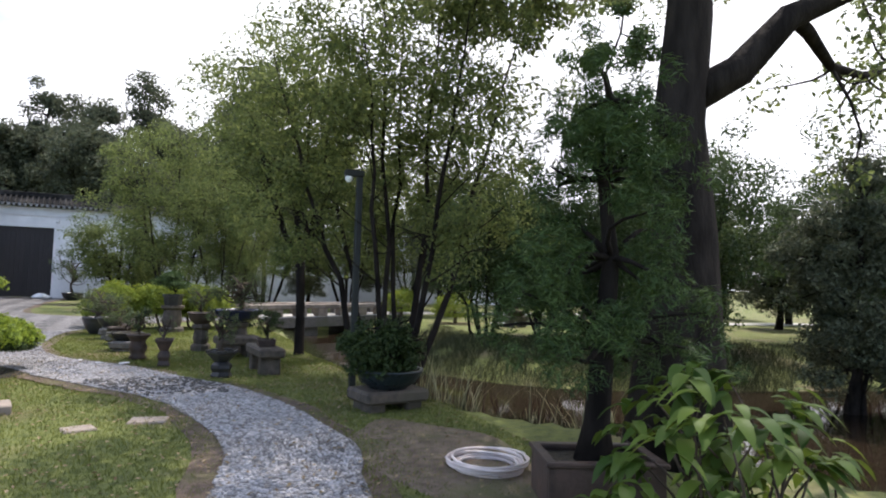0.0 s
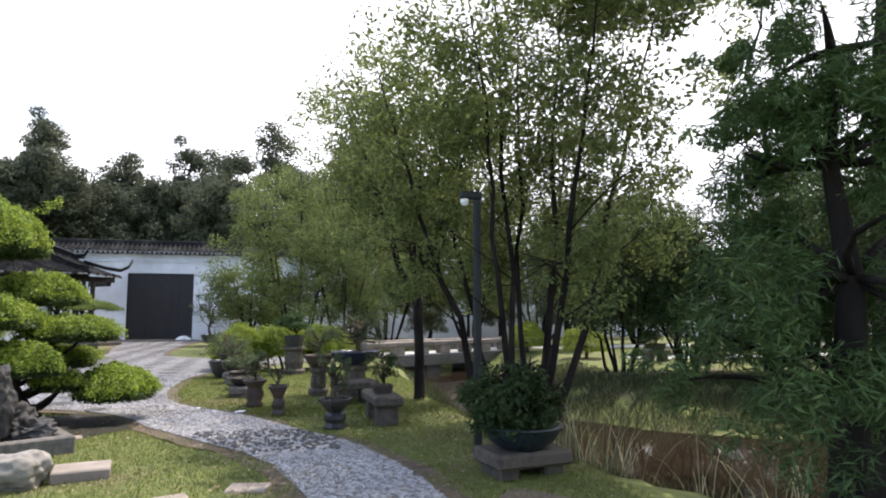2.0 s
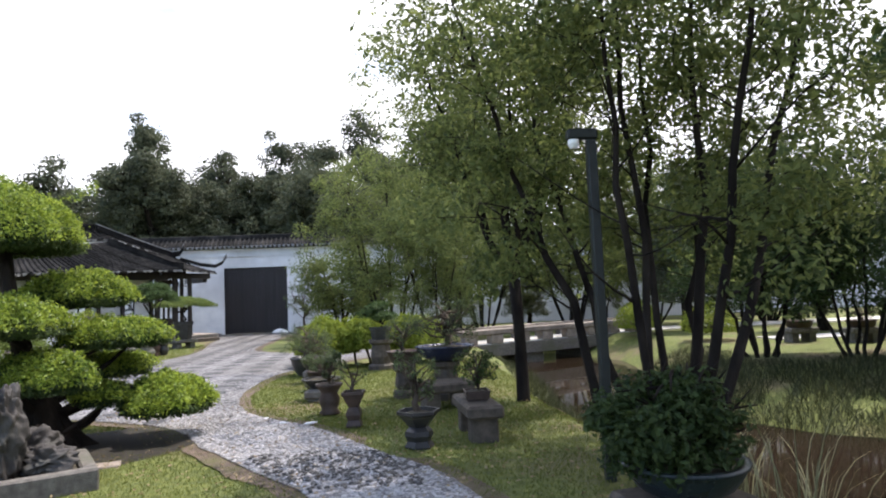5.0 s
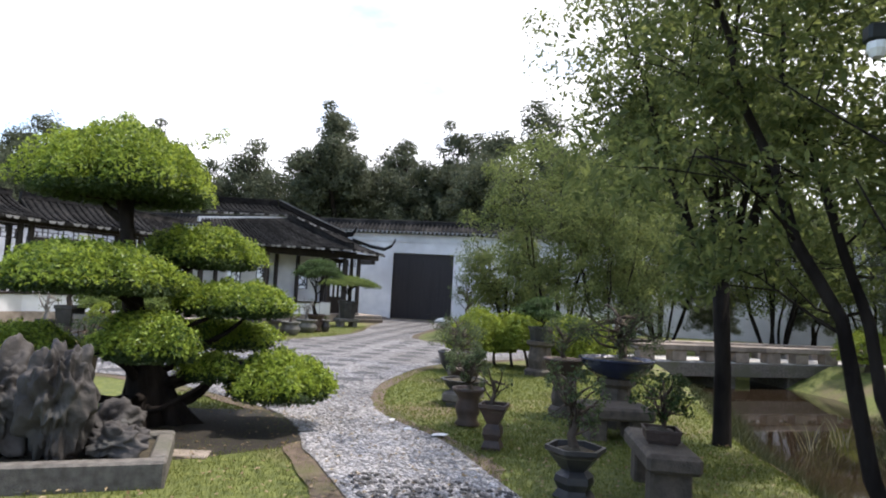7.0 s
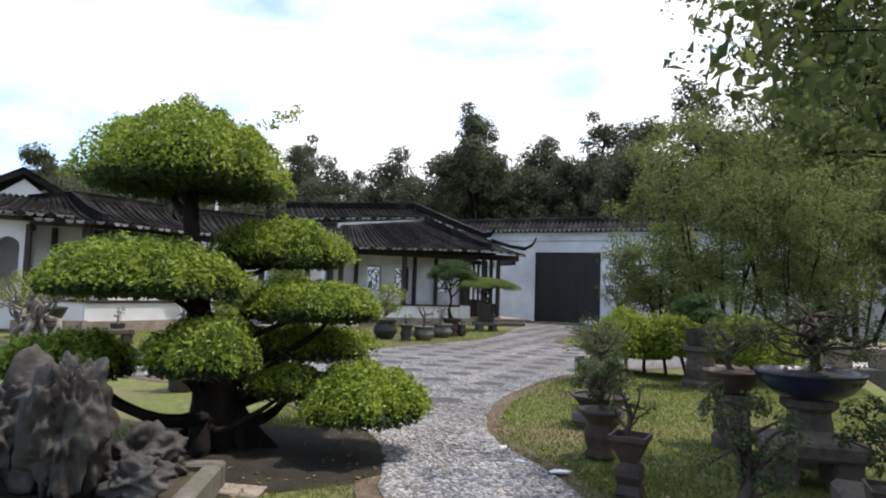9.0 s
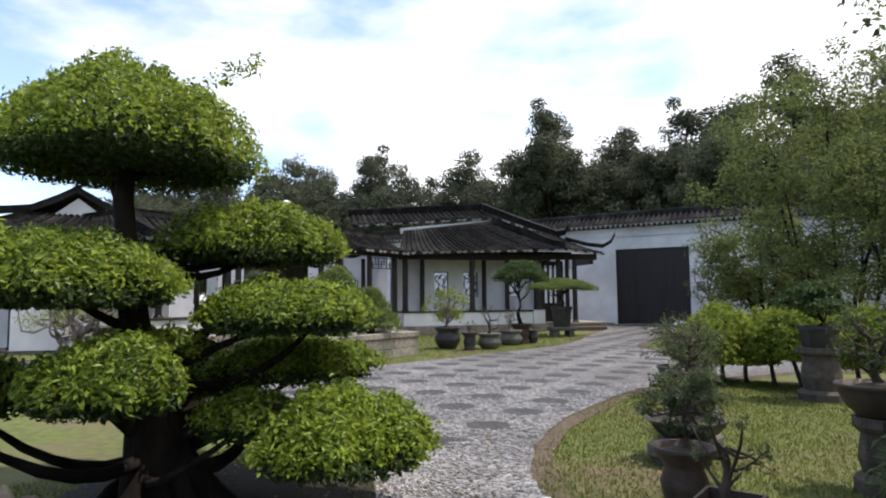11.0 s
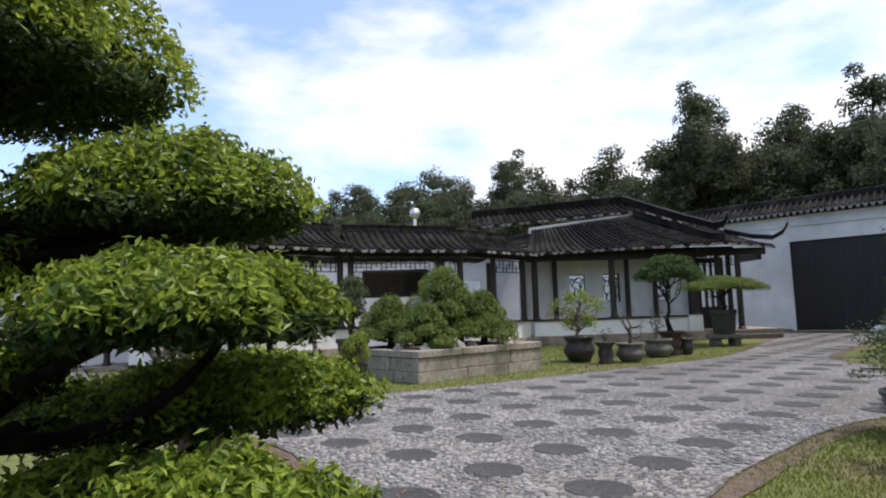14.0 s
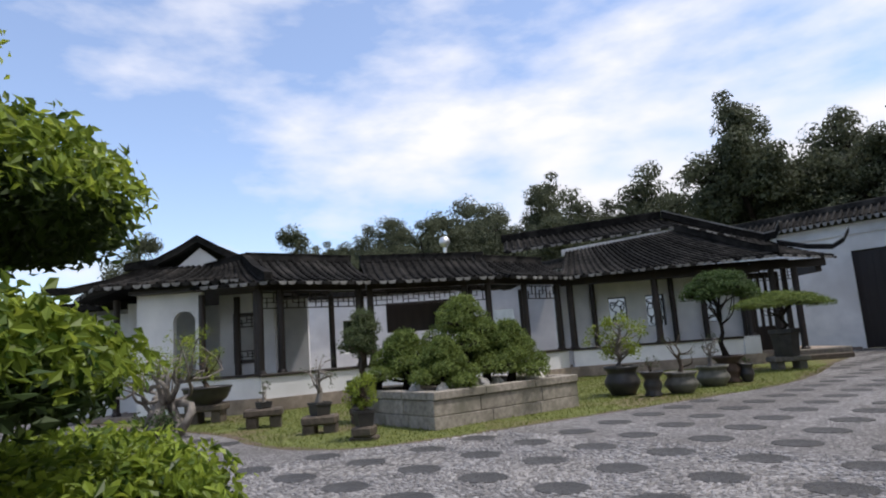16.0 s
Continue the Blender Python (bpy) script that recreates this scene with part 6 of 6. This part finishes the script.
vase_tree("crape_tree", (4.9, 9.75, on_ground(4.9, 9.75)), 0.3, 9, 2.25, 6.9, "multi-stemmed garden tree with light airy crown", seed=61, group="trees by the pond", radius=0.075, low=0.34, branches=11, per=125, leaf_size=0.085, clump=0.38, clear=(-1.1, -1.5, 1.25, 3.6))
vase_tree("crape_tree", (4.17, 13.6, -0.05), 1.95, 8, 2.0, 6.0, "slim-trunked garden tree with vase-shaped airy crown", seed=62, group="trees by the pond", radius=0.095, low=0.24, branches=10, per=92, leaf_size=0.085, clump=0.38)
for i, (x, y, h, r, lf) in enumerate(((2.2, 30.5, 8.0, 3.0, "leaf_mid"), (6.4, 33, 8.8, 3.1, "leaf_mid"), (10.2, 31.5, 7.8, 3.0, "leaf_mid"), (14.5, 33, 7.6, 3.2, "leaf_mid"), (10.7, 17.8, 4.8, 1.9, "leaf_dark"), (12.5, 17.0, 5.0, 2.0, "leaf_dark"), (15.8, 15.0, 6.0, 2.6, "leaf_dark"), (19.5, 21, 6.5, 3.0, "leaf_dark"), (23, 14, 6.0, 3.2, "leaf_dark"), (19, 31, 7.5, 3.4, "leaf_mid"), (25, 26, 6.5, 3.2, "leaf_mid"), (3.9, 27.6, 5.6, 2.1, "leaf_mid"))):
    vase_tree("garden_tree", (x, y, on_ground(x, y)), 0.25, 7, r, h, "bushy multi-stemmed evergreen garden tree", lf, 0.135 if r > 2.2 else 0.095, 110, 0.62 if r > 2.2 else 0.42, 70 + i, "garden trees", 0.065 if r < 2.2 else 0.09, 0.24, 9)
tree("garden_tree", (-0.3, 35, 0), [(0.2, 0, 3.4, 0.1, 0.9, 0.2), (-0.2, 0.1, 3.6, 0.1, -0.9, 0.2), (0, 0.1, 4.0, 0.1, 0.1, -0.3)], [(0, 0, 3.0, 2.1, 1.8, 1.6, 90), (0, 0, 1.7, 1.9, 1.7, 0.7, 40)], "dense rounded evergreen tree beside the wall", "leaf_mid", "bark_dark", 0.13, 120, 0.5, 88, "garden trees")
tree("pine_tree", (15.4, 17.6, on_ground(15.4, 17.6)), [(0, 0, 12, 0.15, 0.4, 0.2)], [(0.2, 0, 11.4, 0.7, 0.7, 0.7, 9), (1.0, 0, 10.0, 0.9, 0.8, 0.5, 9), (-1.0, 0.2, 9.4, 0.9, 0.8, 0.5, 9), (0.9, 0.2, 8.0, 1.1, 0.9, 0.5, 11), (-1.1, 0, 7.2, 1.1, 1.0, 0.5, 11), (0.6, 0, 6.0, 1.3, 1.1, 0.5, 12)], "tall slender pine with open dark tufts", "needle", "bark_dark", 0.2, 130, 0.42, 95, "", "pine")
# shrub beside the gate
bonsai(-2.6, 39.2, 0, "bowl", 0.5, 0.4, "pot_dark", "open", 2.6, 1.1, "loose grey-green shrub in bowl beside gate", "leaf_grey", "bark", 20, 0, 81, density=1.8, leaf_size=0.11)
# small clipped shrubs across the pond
for i, (x, y) in enumerate(((11.2, 26.4), (12.0, 22.6), (13.2, 31.5))):
    sh = thing("shrub", at(x, y, on_ground(x, y)), "rounded yellow-green clipped shrub", "shrub", "clipped shrubs")
    rng = np.random.default_rng(90 + i)
    wood, green = Geo(), Geo()
    pad(green, wood, (0, 0, 0.35), 0.8, 0.8, 0.8, 2600, 0.09, rng)
    wood.tube([(0, 0, -0.1), (0.03, 0, 0.3), (0, 0, 0.5)], [0.08, 0.06, 0.04], 7)
    part("stems", wood, MAT["bark"], sh)
    part("foliage", green, MAT["leaf_yellow"], sh)
for i, (x, y) in enumerate(((13.7, 20.9), (14.8, 19.9), (20.5, 25.5), (23, 25.5))):
    stone_bench(x, y, 0.9, 0.5, 0.4, 5, "dark stone bench by the far path", "stone")
    bonsai(x, y, 0.4, "tray", 0.35, 0.2, "pot_brown", "open", 0.6, 0.5, "bonsai in brown tray on far bench", "leaf_dark", "bark", 20, 0, 100 + i)

# ---- bridge over the pond ----
bridge = thing("stone_bridge", at(4.7, 24.75, 0, 27), "low flat stone bridge with slab rails on piers", "bridge")
part("deck", Geo().box(-0.4, 0, -0.12, 9.0, 1.8, 0.03, None, 0.01), MAT["deck"], bridge, "pale stone bridge deck")
for y in (0.12, 1.68):
    for i in range(4):
        x0 = -0.3 + i * 2.25
        part("rail_slab", Geo().box(x0, y - 0.2, 0.34, x0 + 2.24, y + 0.2, 0.52, None, 0.025), MAT["plinth"], bridge)
        for k in (0.12, 1.2):
            part("rail_post", Geo().box(x0 + k, y - 0.16, 0.03, x0 + k + 0.5, y + 0.16, 0.34, None, 0.015), MAT["plinth"], bridge)
    part("edge_beam", Geo().box(-0.4, y - 0.2 if y < 1 else y + 0.123, -0.4, 9.0, y - 0.123 if y < 1 else y + 0.2, -0.0, None, 0.01), MAT["stone"], bridge)
for x in (0.3, 2.9, 5.6, 8.2):
    part("pier", Geo().box(x - 0.38, 0.1, -2.0, x + 0.38, 1.7, -0.123, None, 0.03), MAT["stone"], bridge)

# ---- reeds, bank grass ----
def blades(name, spots, length, width, label, material, seed, per=15, spread=0.3, group="reed clumps"):
    rng = np.random.default_rng(seed)
    for x, y in spots:
        g = Geo()
        z0 = float(height(np.array([x]), np.array([y]))[0]) - 0.05
        for i in range(per):
            a, q = rng.uniform(0, 6.28), rng.uniform(0, spread)
            b = Vector((q * math.cos(a), q * math.sin(a), 0))
            ln = length * rng.uniform(0.6, 1.15)
            o = Vector((math.cos(a + rng.normal(0, 0.5)), math.sin(a + rng.normal(0, 0.5)), 0)) * ln * rng.uniform(0.15, 0.65)
            s = Vector((-o.y, o.x, 0)).normalized() * width * 0.5
            vs, fs = [], []
            for k in range(6):
                t = k / 5
                p = b + o * t * t + Vector((0, 0, ln * (t - 0.28 * t ** 3)))
                vs += [tuple(p - s * (1 - 0.9 * t)), tuple(p + s * (1 - 0.9 * t))]
            for k in range(5):
                fs.append((2 * k, 2 * k + 1, 2 * k + 3, 2 * k + 2))
            g.add(vs, fs)
        solid(name, g, MAT[material], label, "reeds", group, m=at(x, y, z0))


blades("reed_clump", [(5.3, 9.6), (5.6, 10.3), (5.9, 9.2), (6.1, 10.6), (5.4, 8.6), (6.2, 7.9), (6.9, 8.6), (7.6, 8.0), (6.4, 7.0), (7.4, 6.8), (8.4, 6.6), (7.2, 5.8), (8.6, 9.0), (9.4, 8.2), (6.6, 17.5), (7.4, 18.4), (7.0, 15.0), (6.9, 7.6), (6.4, 9.9)], 1.45, 0.022, "tall arching pond reeds with pale tips", "reed", 120, per=15, spread=0.3)

# litter, edging stones
rng = np.random.default_rng(13)
for x, y, s in ((1.0, 12.57, 0.075), (0.62, 12.72, 0.055), (0.3, 13.15, 0.045)):
    solid("litter", rock_mesh(rng, s, 1.3, 0.6, 0.22, 2, 0.6), MAT["paper"], "crumpled white scrap lying on path edge", "litter", "scraps by the path", m=at(x, y, 0.03, rng.uniform(0, 90)))

# ---- woods behind the wall ----
rng = np.random.default_rng(200)
kinds = []
for i in range(5):
    h = (13, 15, 12, 16, 14)[i]
    r = (3.6, 3.0, 4.2, 3.4, 4.6)[i]
    kinds.append(tree("forest_tree", (-10 - 9.5 * i, 60, 0), [(0, 0, h * 0.92, 0.3, 0.4, 0.3), (0.4, 0.2, h * 0.7, 0.16, 1.6, 0.4)],
                      [(0, 0, h * 0.55, r * 0.8, r * 0.8, h * 0.28, 70), (0.3, 0, h * 0.86, r * 0.35, r * 0.35, h * 0.16, 22), (r * 0.7, 0.3, h * 0.66, r * 0.5, r * 0.5, h * 0.14, 24), (-r * 0.7, -0.3, h * 0.58, r * 0.55, r * 0.5, h * 0.15, 26), (0.2, r * 0.7, h * 0.72, r * 0.45, r * 0.5, h * 0.12, 20), (0, -r * 0.6, h * 0.42, r * 0.6, r * 0.5, h * 0.14, 22), (0, 0, h * 0.28, r * 0.9, r * 0.9, h * 0.14, 34)], "tall dark forest tree behind the wall", "leaf_far", "bark_dark", 0.27, 120, 0.85, 210 + i, "forest trees", twig=0.03))
for i in range(34):
    x = 6 - 3.0 * i + rng.uniform(-1.2, 1.2)
    y = rng.uniform(54, 70)
    s = rng.uniform(1.0, 1.3) * (1.08 if -18 < x < 0 else 1.0)
    s = min(s, 1.2 + 0.02 * (y - 58)) if x < -15 else s
    copy_thing(kinds[int(rng.integers(0, 5))], pose(x, y, -0.1, 0, 0, rng.uniform(0, 360)) @ Matrix.Diagonal((s, s, s, 1)))
for i in range(8):
    copy_thing(kinds[i % 5], pose(12 + 6.5 * i + rng.uniform(-1, 1), rng.uniform(52, 60), -0.1, 0, 0, rng.uniform(0, 360)) @ Matrix.Diagonal((0.75, 0.75, 0.75, 1)))

for x, y, s in ((14, 8.5, 0.4), (17, 4, 0.45), (22, 7, 0.5), (28, 17, 0.5), (33, 9, 0.55), (31, 27, 0.55), (13.5, 27.5, 0.42), (25, 2, 0.5), (38, 20, 0.6), (36, 1, 0.6), (17, 24.5, 0.42), (-32, 40, 0.7), (-40, 34, 0.8), (-46, 26, 0.8), (6.5, 48, 0.95), (29, 13, 0.42), (25.5, 10.5, 0.4), (34, 15, 0.45), (26, 19.5, 0.42), (40, 11, 0.5), (30, 22, 0.45)):
    copy_thing(kinds[int(rng.integers(0, 5))], pose(x, y, float(height(np.array([x]), np.array([y]))[0]) - 0.1, 0, 0, rng.uniform(0, 360)) @ Matrix.Diagonal((s, s, s, 1)))

copy_thing(kinds[3], pose(8.2, 50, -0.1, 0, 0, 40) @ Matrix.Diagonal((0.8, 0.8, 1.12, 1)))
for i in range(6):
    s = rng.uniform(0.27, 0.38)
    copy_thing(kinds[i % 5], pose(1.0 + 4.4 * i + rng.uniform(-0.5, 0.5), rng.uniform(37.2, 39.2), -0.1, 0, 0, rng.uniform(0, 360)) @ Matrix.Diagonal((s * 1.15, s * 1.15, s, 1)))

# ---- grass, fallen leaves and pebbles near the path ----
def scatter(n, x0, x1, y0, y1, keep, seed):
    rng = np.random.default_rng(seed)
    x, y = rng.uniform(x0, x1, n), rng.uniform(y0, y1, n)
    k = keep(x, y)
    return x[k], y[k], rng


def lawn_here(x, y):
    return (edge_distance(x, y, PAVED) < 0.0) & (edge_distance(x, y, BANK) < 0.15)


def noise_field(x, y):
    return np.sin(x * 1.9 + 1.3 * np.sin(y * 1.1)) * np.cos(y * 1.6 + 0.9 * np.sin(x * 0.8))


def tufts(name, n, box, seed, tall, wide):
    x, y, rng = scatter(n, *box, lawn_here, seed)
    k = len(x)
    z = height(x, y)
    a = rng.uniform(0, 6.28, k)
    h = tall * rng.uniform(0.5, 1.3, k)
    lx, ly = rng.normal(0, 0.4, k) * h, rng.normal(0, 0.4, k) * h
    dx, dy = np.cos(a) * wide, np.sin(a) * wide
    v = np.stack([np.stack([x - dx, y - dy, z], 1), np.stack([x + dx, y + dy, z], 1), np.stack([x + lx, y + ly, z + h], 1)], 1)
    g = Geo().add(v.reshape(-1, 3), [tuple(r) for r in np.arange(3 * k).reshape(-1, 3).tolist()])
    solid(name, g, MAT["grass"], "short mown grass blades of the lawn", "grass", kind="stuff")


tufts("grass", 110000, (-3.5, 5.0, 4.0, 13.0), 301, 0.035, 0.004)
tufts("grass", 90000, (-3.0, 4.6, 12.0, 21.0), 302, 0.035, 0.006)
tufts("grass", 50000, (-15, -5, 15.5, 33.0), 303, 0.04, 0.008)
def bank_here(x, y):
    return (edge_distance(x, y, BANK) > 0.05) & (edge_distance(x, y, POND) < 0.12) & (noise_field(x * 1.3, y * 1.3) > -0.75)


x, y, rng = scatter(150000, 3.8, 20, 1, 22, bank_here, 304)
k = len(x)
z, a, h = height(x, y) - 0.03, rng.uniform(0, 6.28, len(x)), (0.16 + 0.2 * rng.uniform(0, 1, len(x)) ** 2) * np.clip(0.35 + edge_distance(x, y, BANK), 0.35, 1.2)
lx, ly, dx, dy = rng.normal(0, 0.5, k) * h, rng.normal(0, 0.5, k) * h, np.cos(a) * 0.008, np.sin(a) * 0.008
v = np.stack([np.stack([x - dx, y - dy, z], 1), np.stack([x + dx, y + dy, z], 1), np.stack([x + lx, y + ly, z + h], 1)], 1)
g = Geo().add(v.reshape(-1, 3), [tuple(r) for r in np.arange(3 * k).reshape(-1, 3).tolist()])
solid("bank_grass", g, MAT["bank_grass"], "long dark grass along the pond bank", "grass", kind="stuff")

x, y, rng = scatter(2600, -2.5, 5.0, 4.0, 15.0, lambda a, b: edge_distance(a, b, BANK) < 0.2, 305)
z = np.where(edge_distance(x, y, PAVED) > 0, 0.03, height(x, y) + 0.03)
g = Geo().leaves(np.stack([x, y, z], 1), np.tile([0, 0, 1.0], (len(x), 1)), 0.05, 0.028, rng, spread=0.2)
solid("fallen_leaves", g, MAT["fallen"], "scattered dry brown fallen leaves", "fallen leaves", kind="stuff")


def on_patch(x, y):
    v = (y - 17.03 - 0.05 * (x + 5.1) / 0.945) / 0.955
    u = (x + 5.1 + 0.02 * v) / 0.945
    du, dv = (u - np.round(u)) * 0.945, (v - np.round(v)) * 0.955
    return (np.hypot(du / 0.27, dv / 0.235) < 1) & ((y > 14.5) | (x < -1.2))


def pebbles(n, box, seed, size, material):
    x, y, rng = scatter(n, *box, lambda a, b: (edge_distance(a, b, PAVED) > 0.02) & ~on_patch(a, b), seed)
    k = len(x)
    turn = noise_field(x * 0.9, y * 0.9) * 1.6 + rng.normal(0, 0.35, k)
    la, lb = size * rng.uniform(0.7, 1.3, k), size * 0.55 * rng.uniform(0.7, 1.2, k)
    ring = []
    for lift, scale in ((-0.002, 1.0), (0.009, 0.72)):
        for j in range(6):
            u, w = math.cos(j * math.pi / 3) * scale * la, math.sin(j * math.pi / 3) * scale * lb
            ring.append(np.stack([x + u * np.cos(turn) - w * np.sin(turn), y + u * np.sin(turn) + w * np.cos(turn), np.full(k, 0.016 + lift) + rng.uniform(0, 0.003, k)], 1))
    v = np.stack(ring, 1)
    fs = [(j, (j + 1) % 6, 6 + (j + 1) % 6, 6 + j) for j in range(6)] + [(6, 7, 8, 9, 10, 11)]
    faces = [tuple(12 * i + c for c in f) for i in range(k) for f in fs]
    g = Geo().add(v.reshape(-1, 3), faces)
    ob = part("pebbles", g, material, pavement)
    tagged(ob, "small grey pebbles set on edge", kind="stuff")


pebbles(40000, (-1.6, 3.6, 3.2, 14.0), 311, 0.024, MAT["pebble_pale"])
pebbles(16000, (-7.0, 0.6, 13.0, 19.5), 312, 0.036, MAT["pebble_loose"])

# single pebbles of the stretch that is crossed at close range
stone_meshes = []
for k in range(3):
    g = Geo().lathe([(0.030, -0.004), (0.034, 0.004), (0.026, 0.013), (0.010, 0.016)], 8, squash=(0.5, 0.62, 0.75)[k])
    me = bpy.data.meshes.new("pebble")
    me.from_pydata(np.concatenate(g.v).tolist(), [], g.f)
    me.materials.append(MAT["pebble"])
    stone_meshes.append(me)
x, y, rng = scatter(900, 0.6, 2.4, 9.4, 10.9, lambda a, b: edge_distance(a, b, PAVED) > 0.04, 320)
for i in range(min(300, len(x))):
    ob = new("pebble", stone_meshes[i % 3])
    ob.parent = pavement
    ob.location, ob.rotation_euler = (x[i], y[i], 0.024), (0, 0, rng.uniform(0, 3.14))

# ---- dark patches of the paving ----
patch = Geo().lathe([(0.27, -0.02), (0.265, 0.004)], 14, squash=0.86)
me = bpy.data.meshes.new("patch")
me.from_pydata(np.concatenate(patch.v).tolist(), [], patch.f)
me.materials.append(MAT["pebble_dark"])
px, py = np.meshgrid(np.arange(-14, 6), np.arange(-4, 26))
px, py = px.ravel(), py.ravel()
X = -5.1 + 0.945 * px - 0.02 * py
Y = 17.03 + 0.955 * py + 0.05 * px
ok = edge_distance(X, Y, PAVED) > 0.22
ok &= ~((Y < 14.5) & (X > -1.2))
for x, y in zip(X[ok], Y[ok]):
    ob = new("patch", me)
    ob.parent = pavement
    ob.location = (x, y, 0.018)
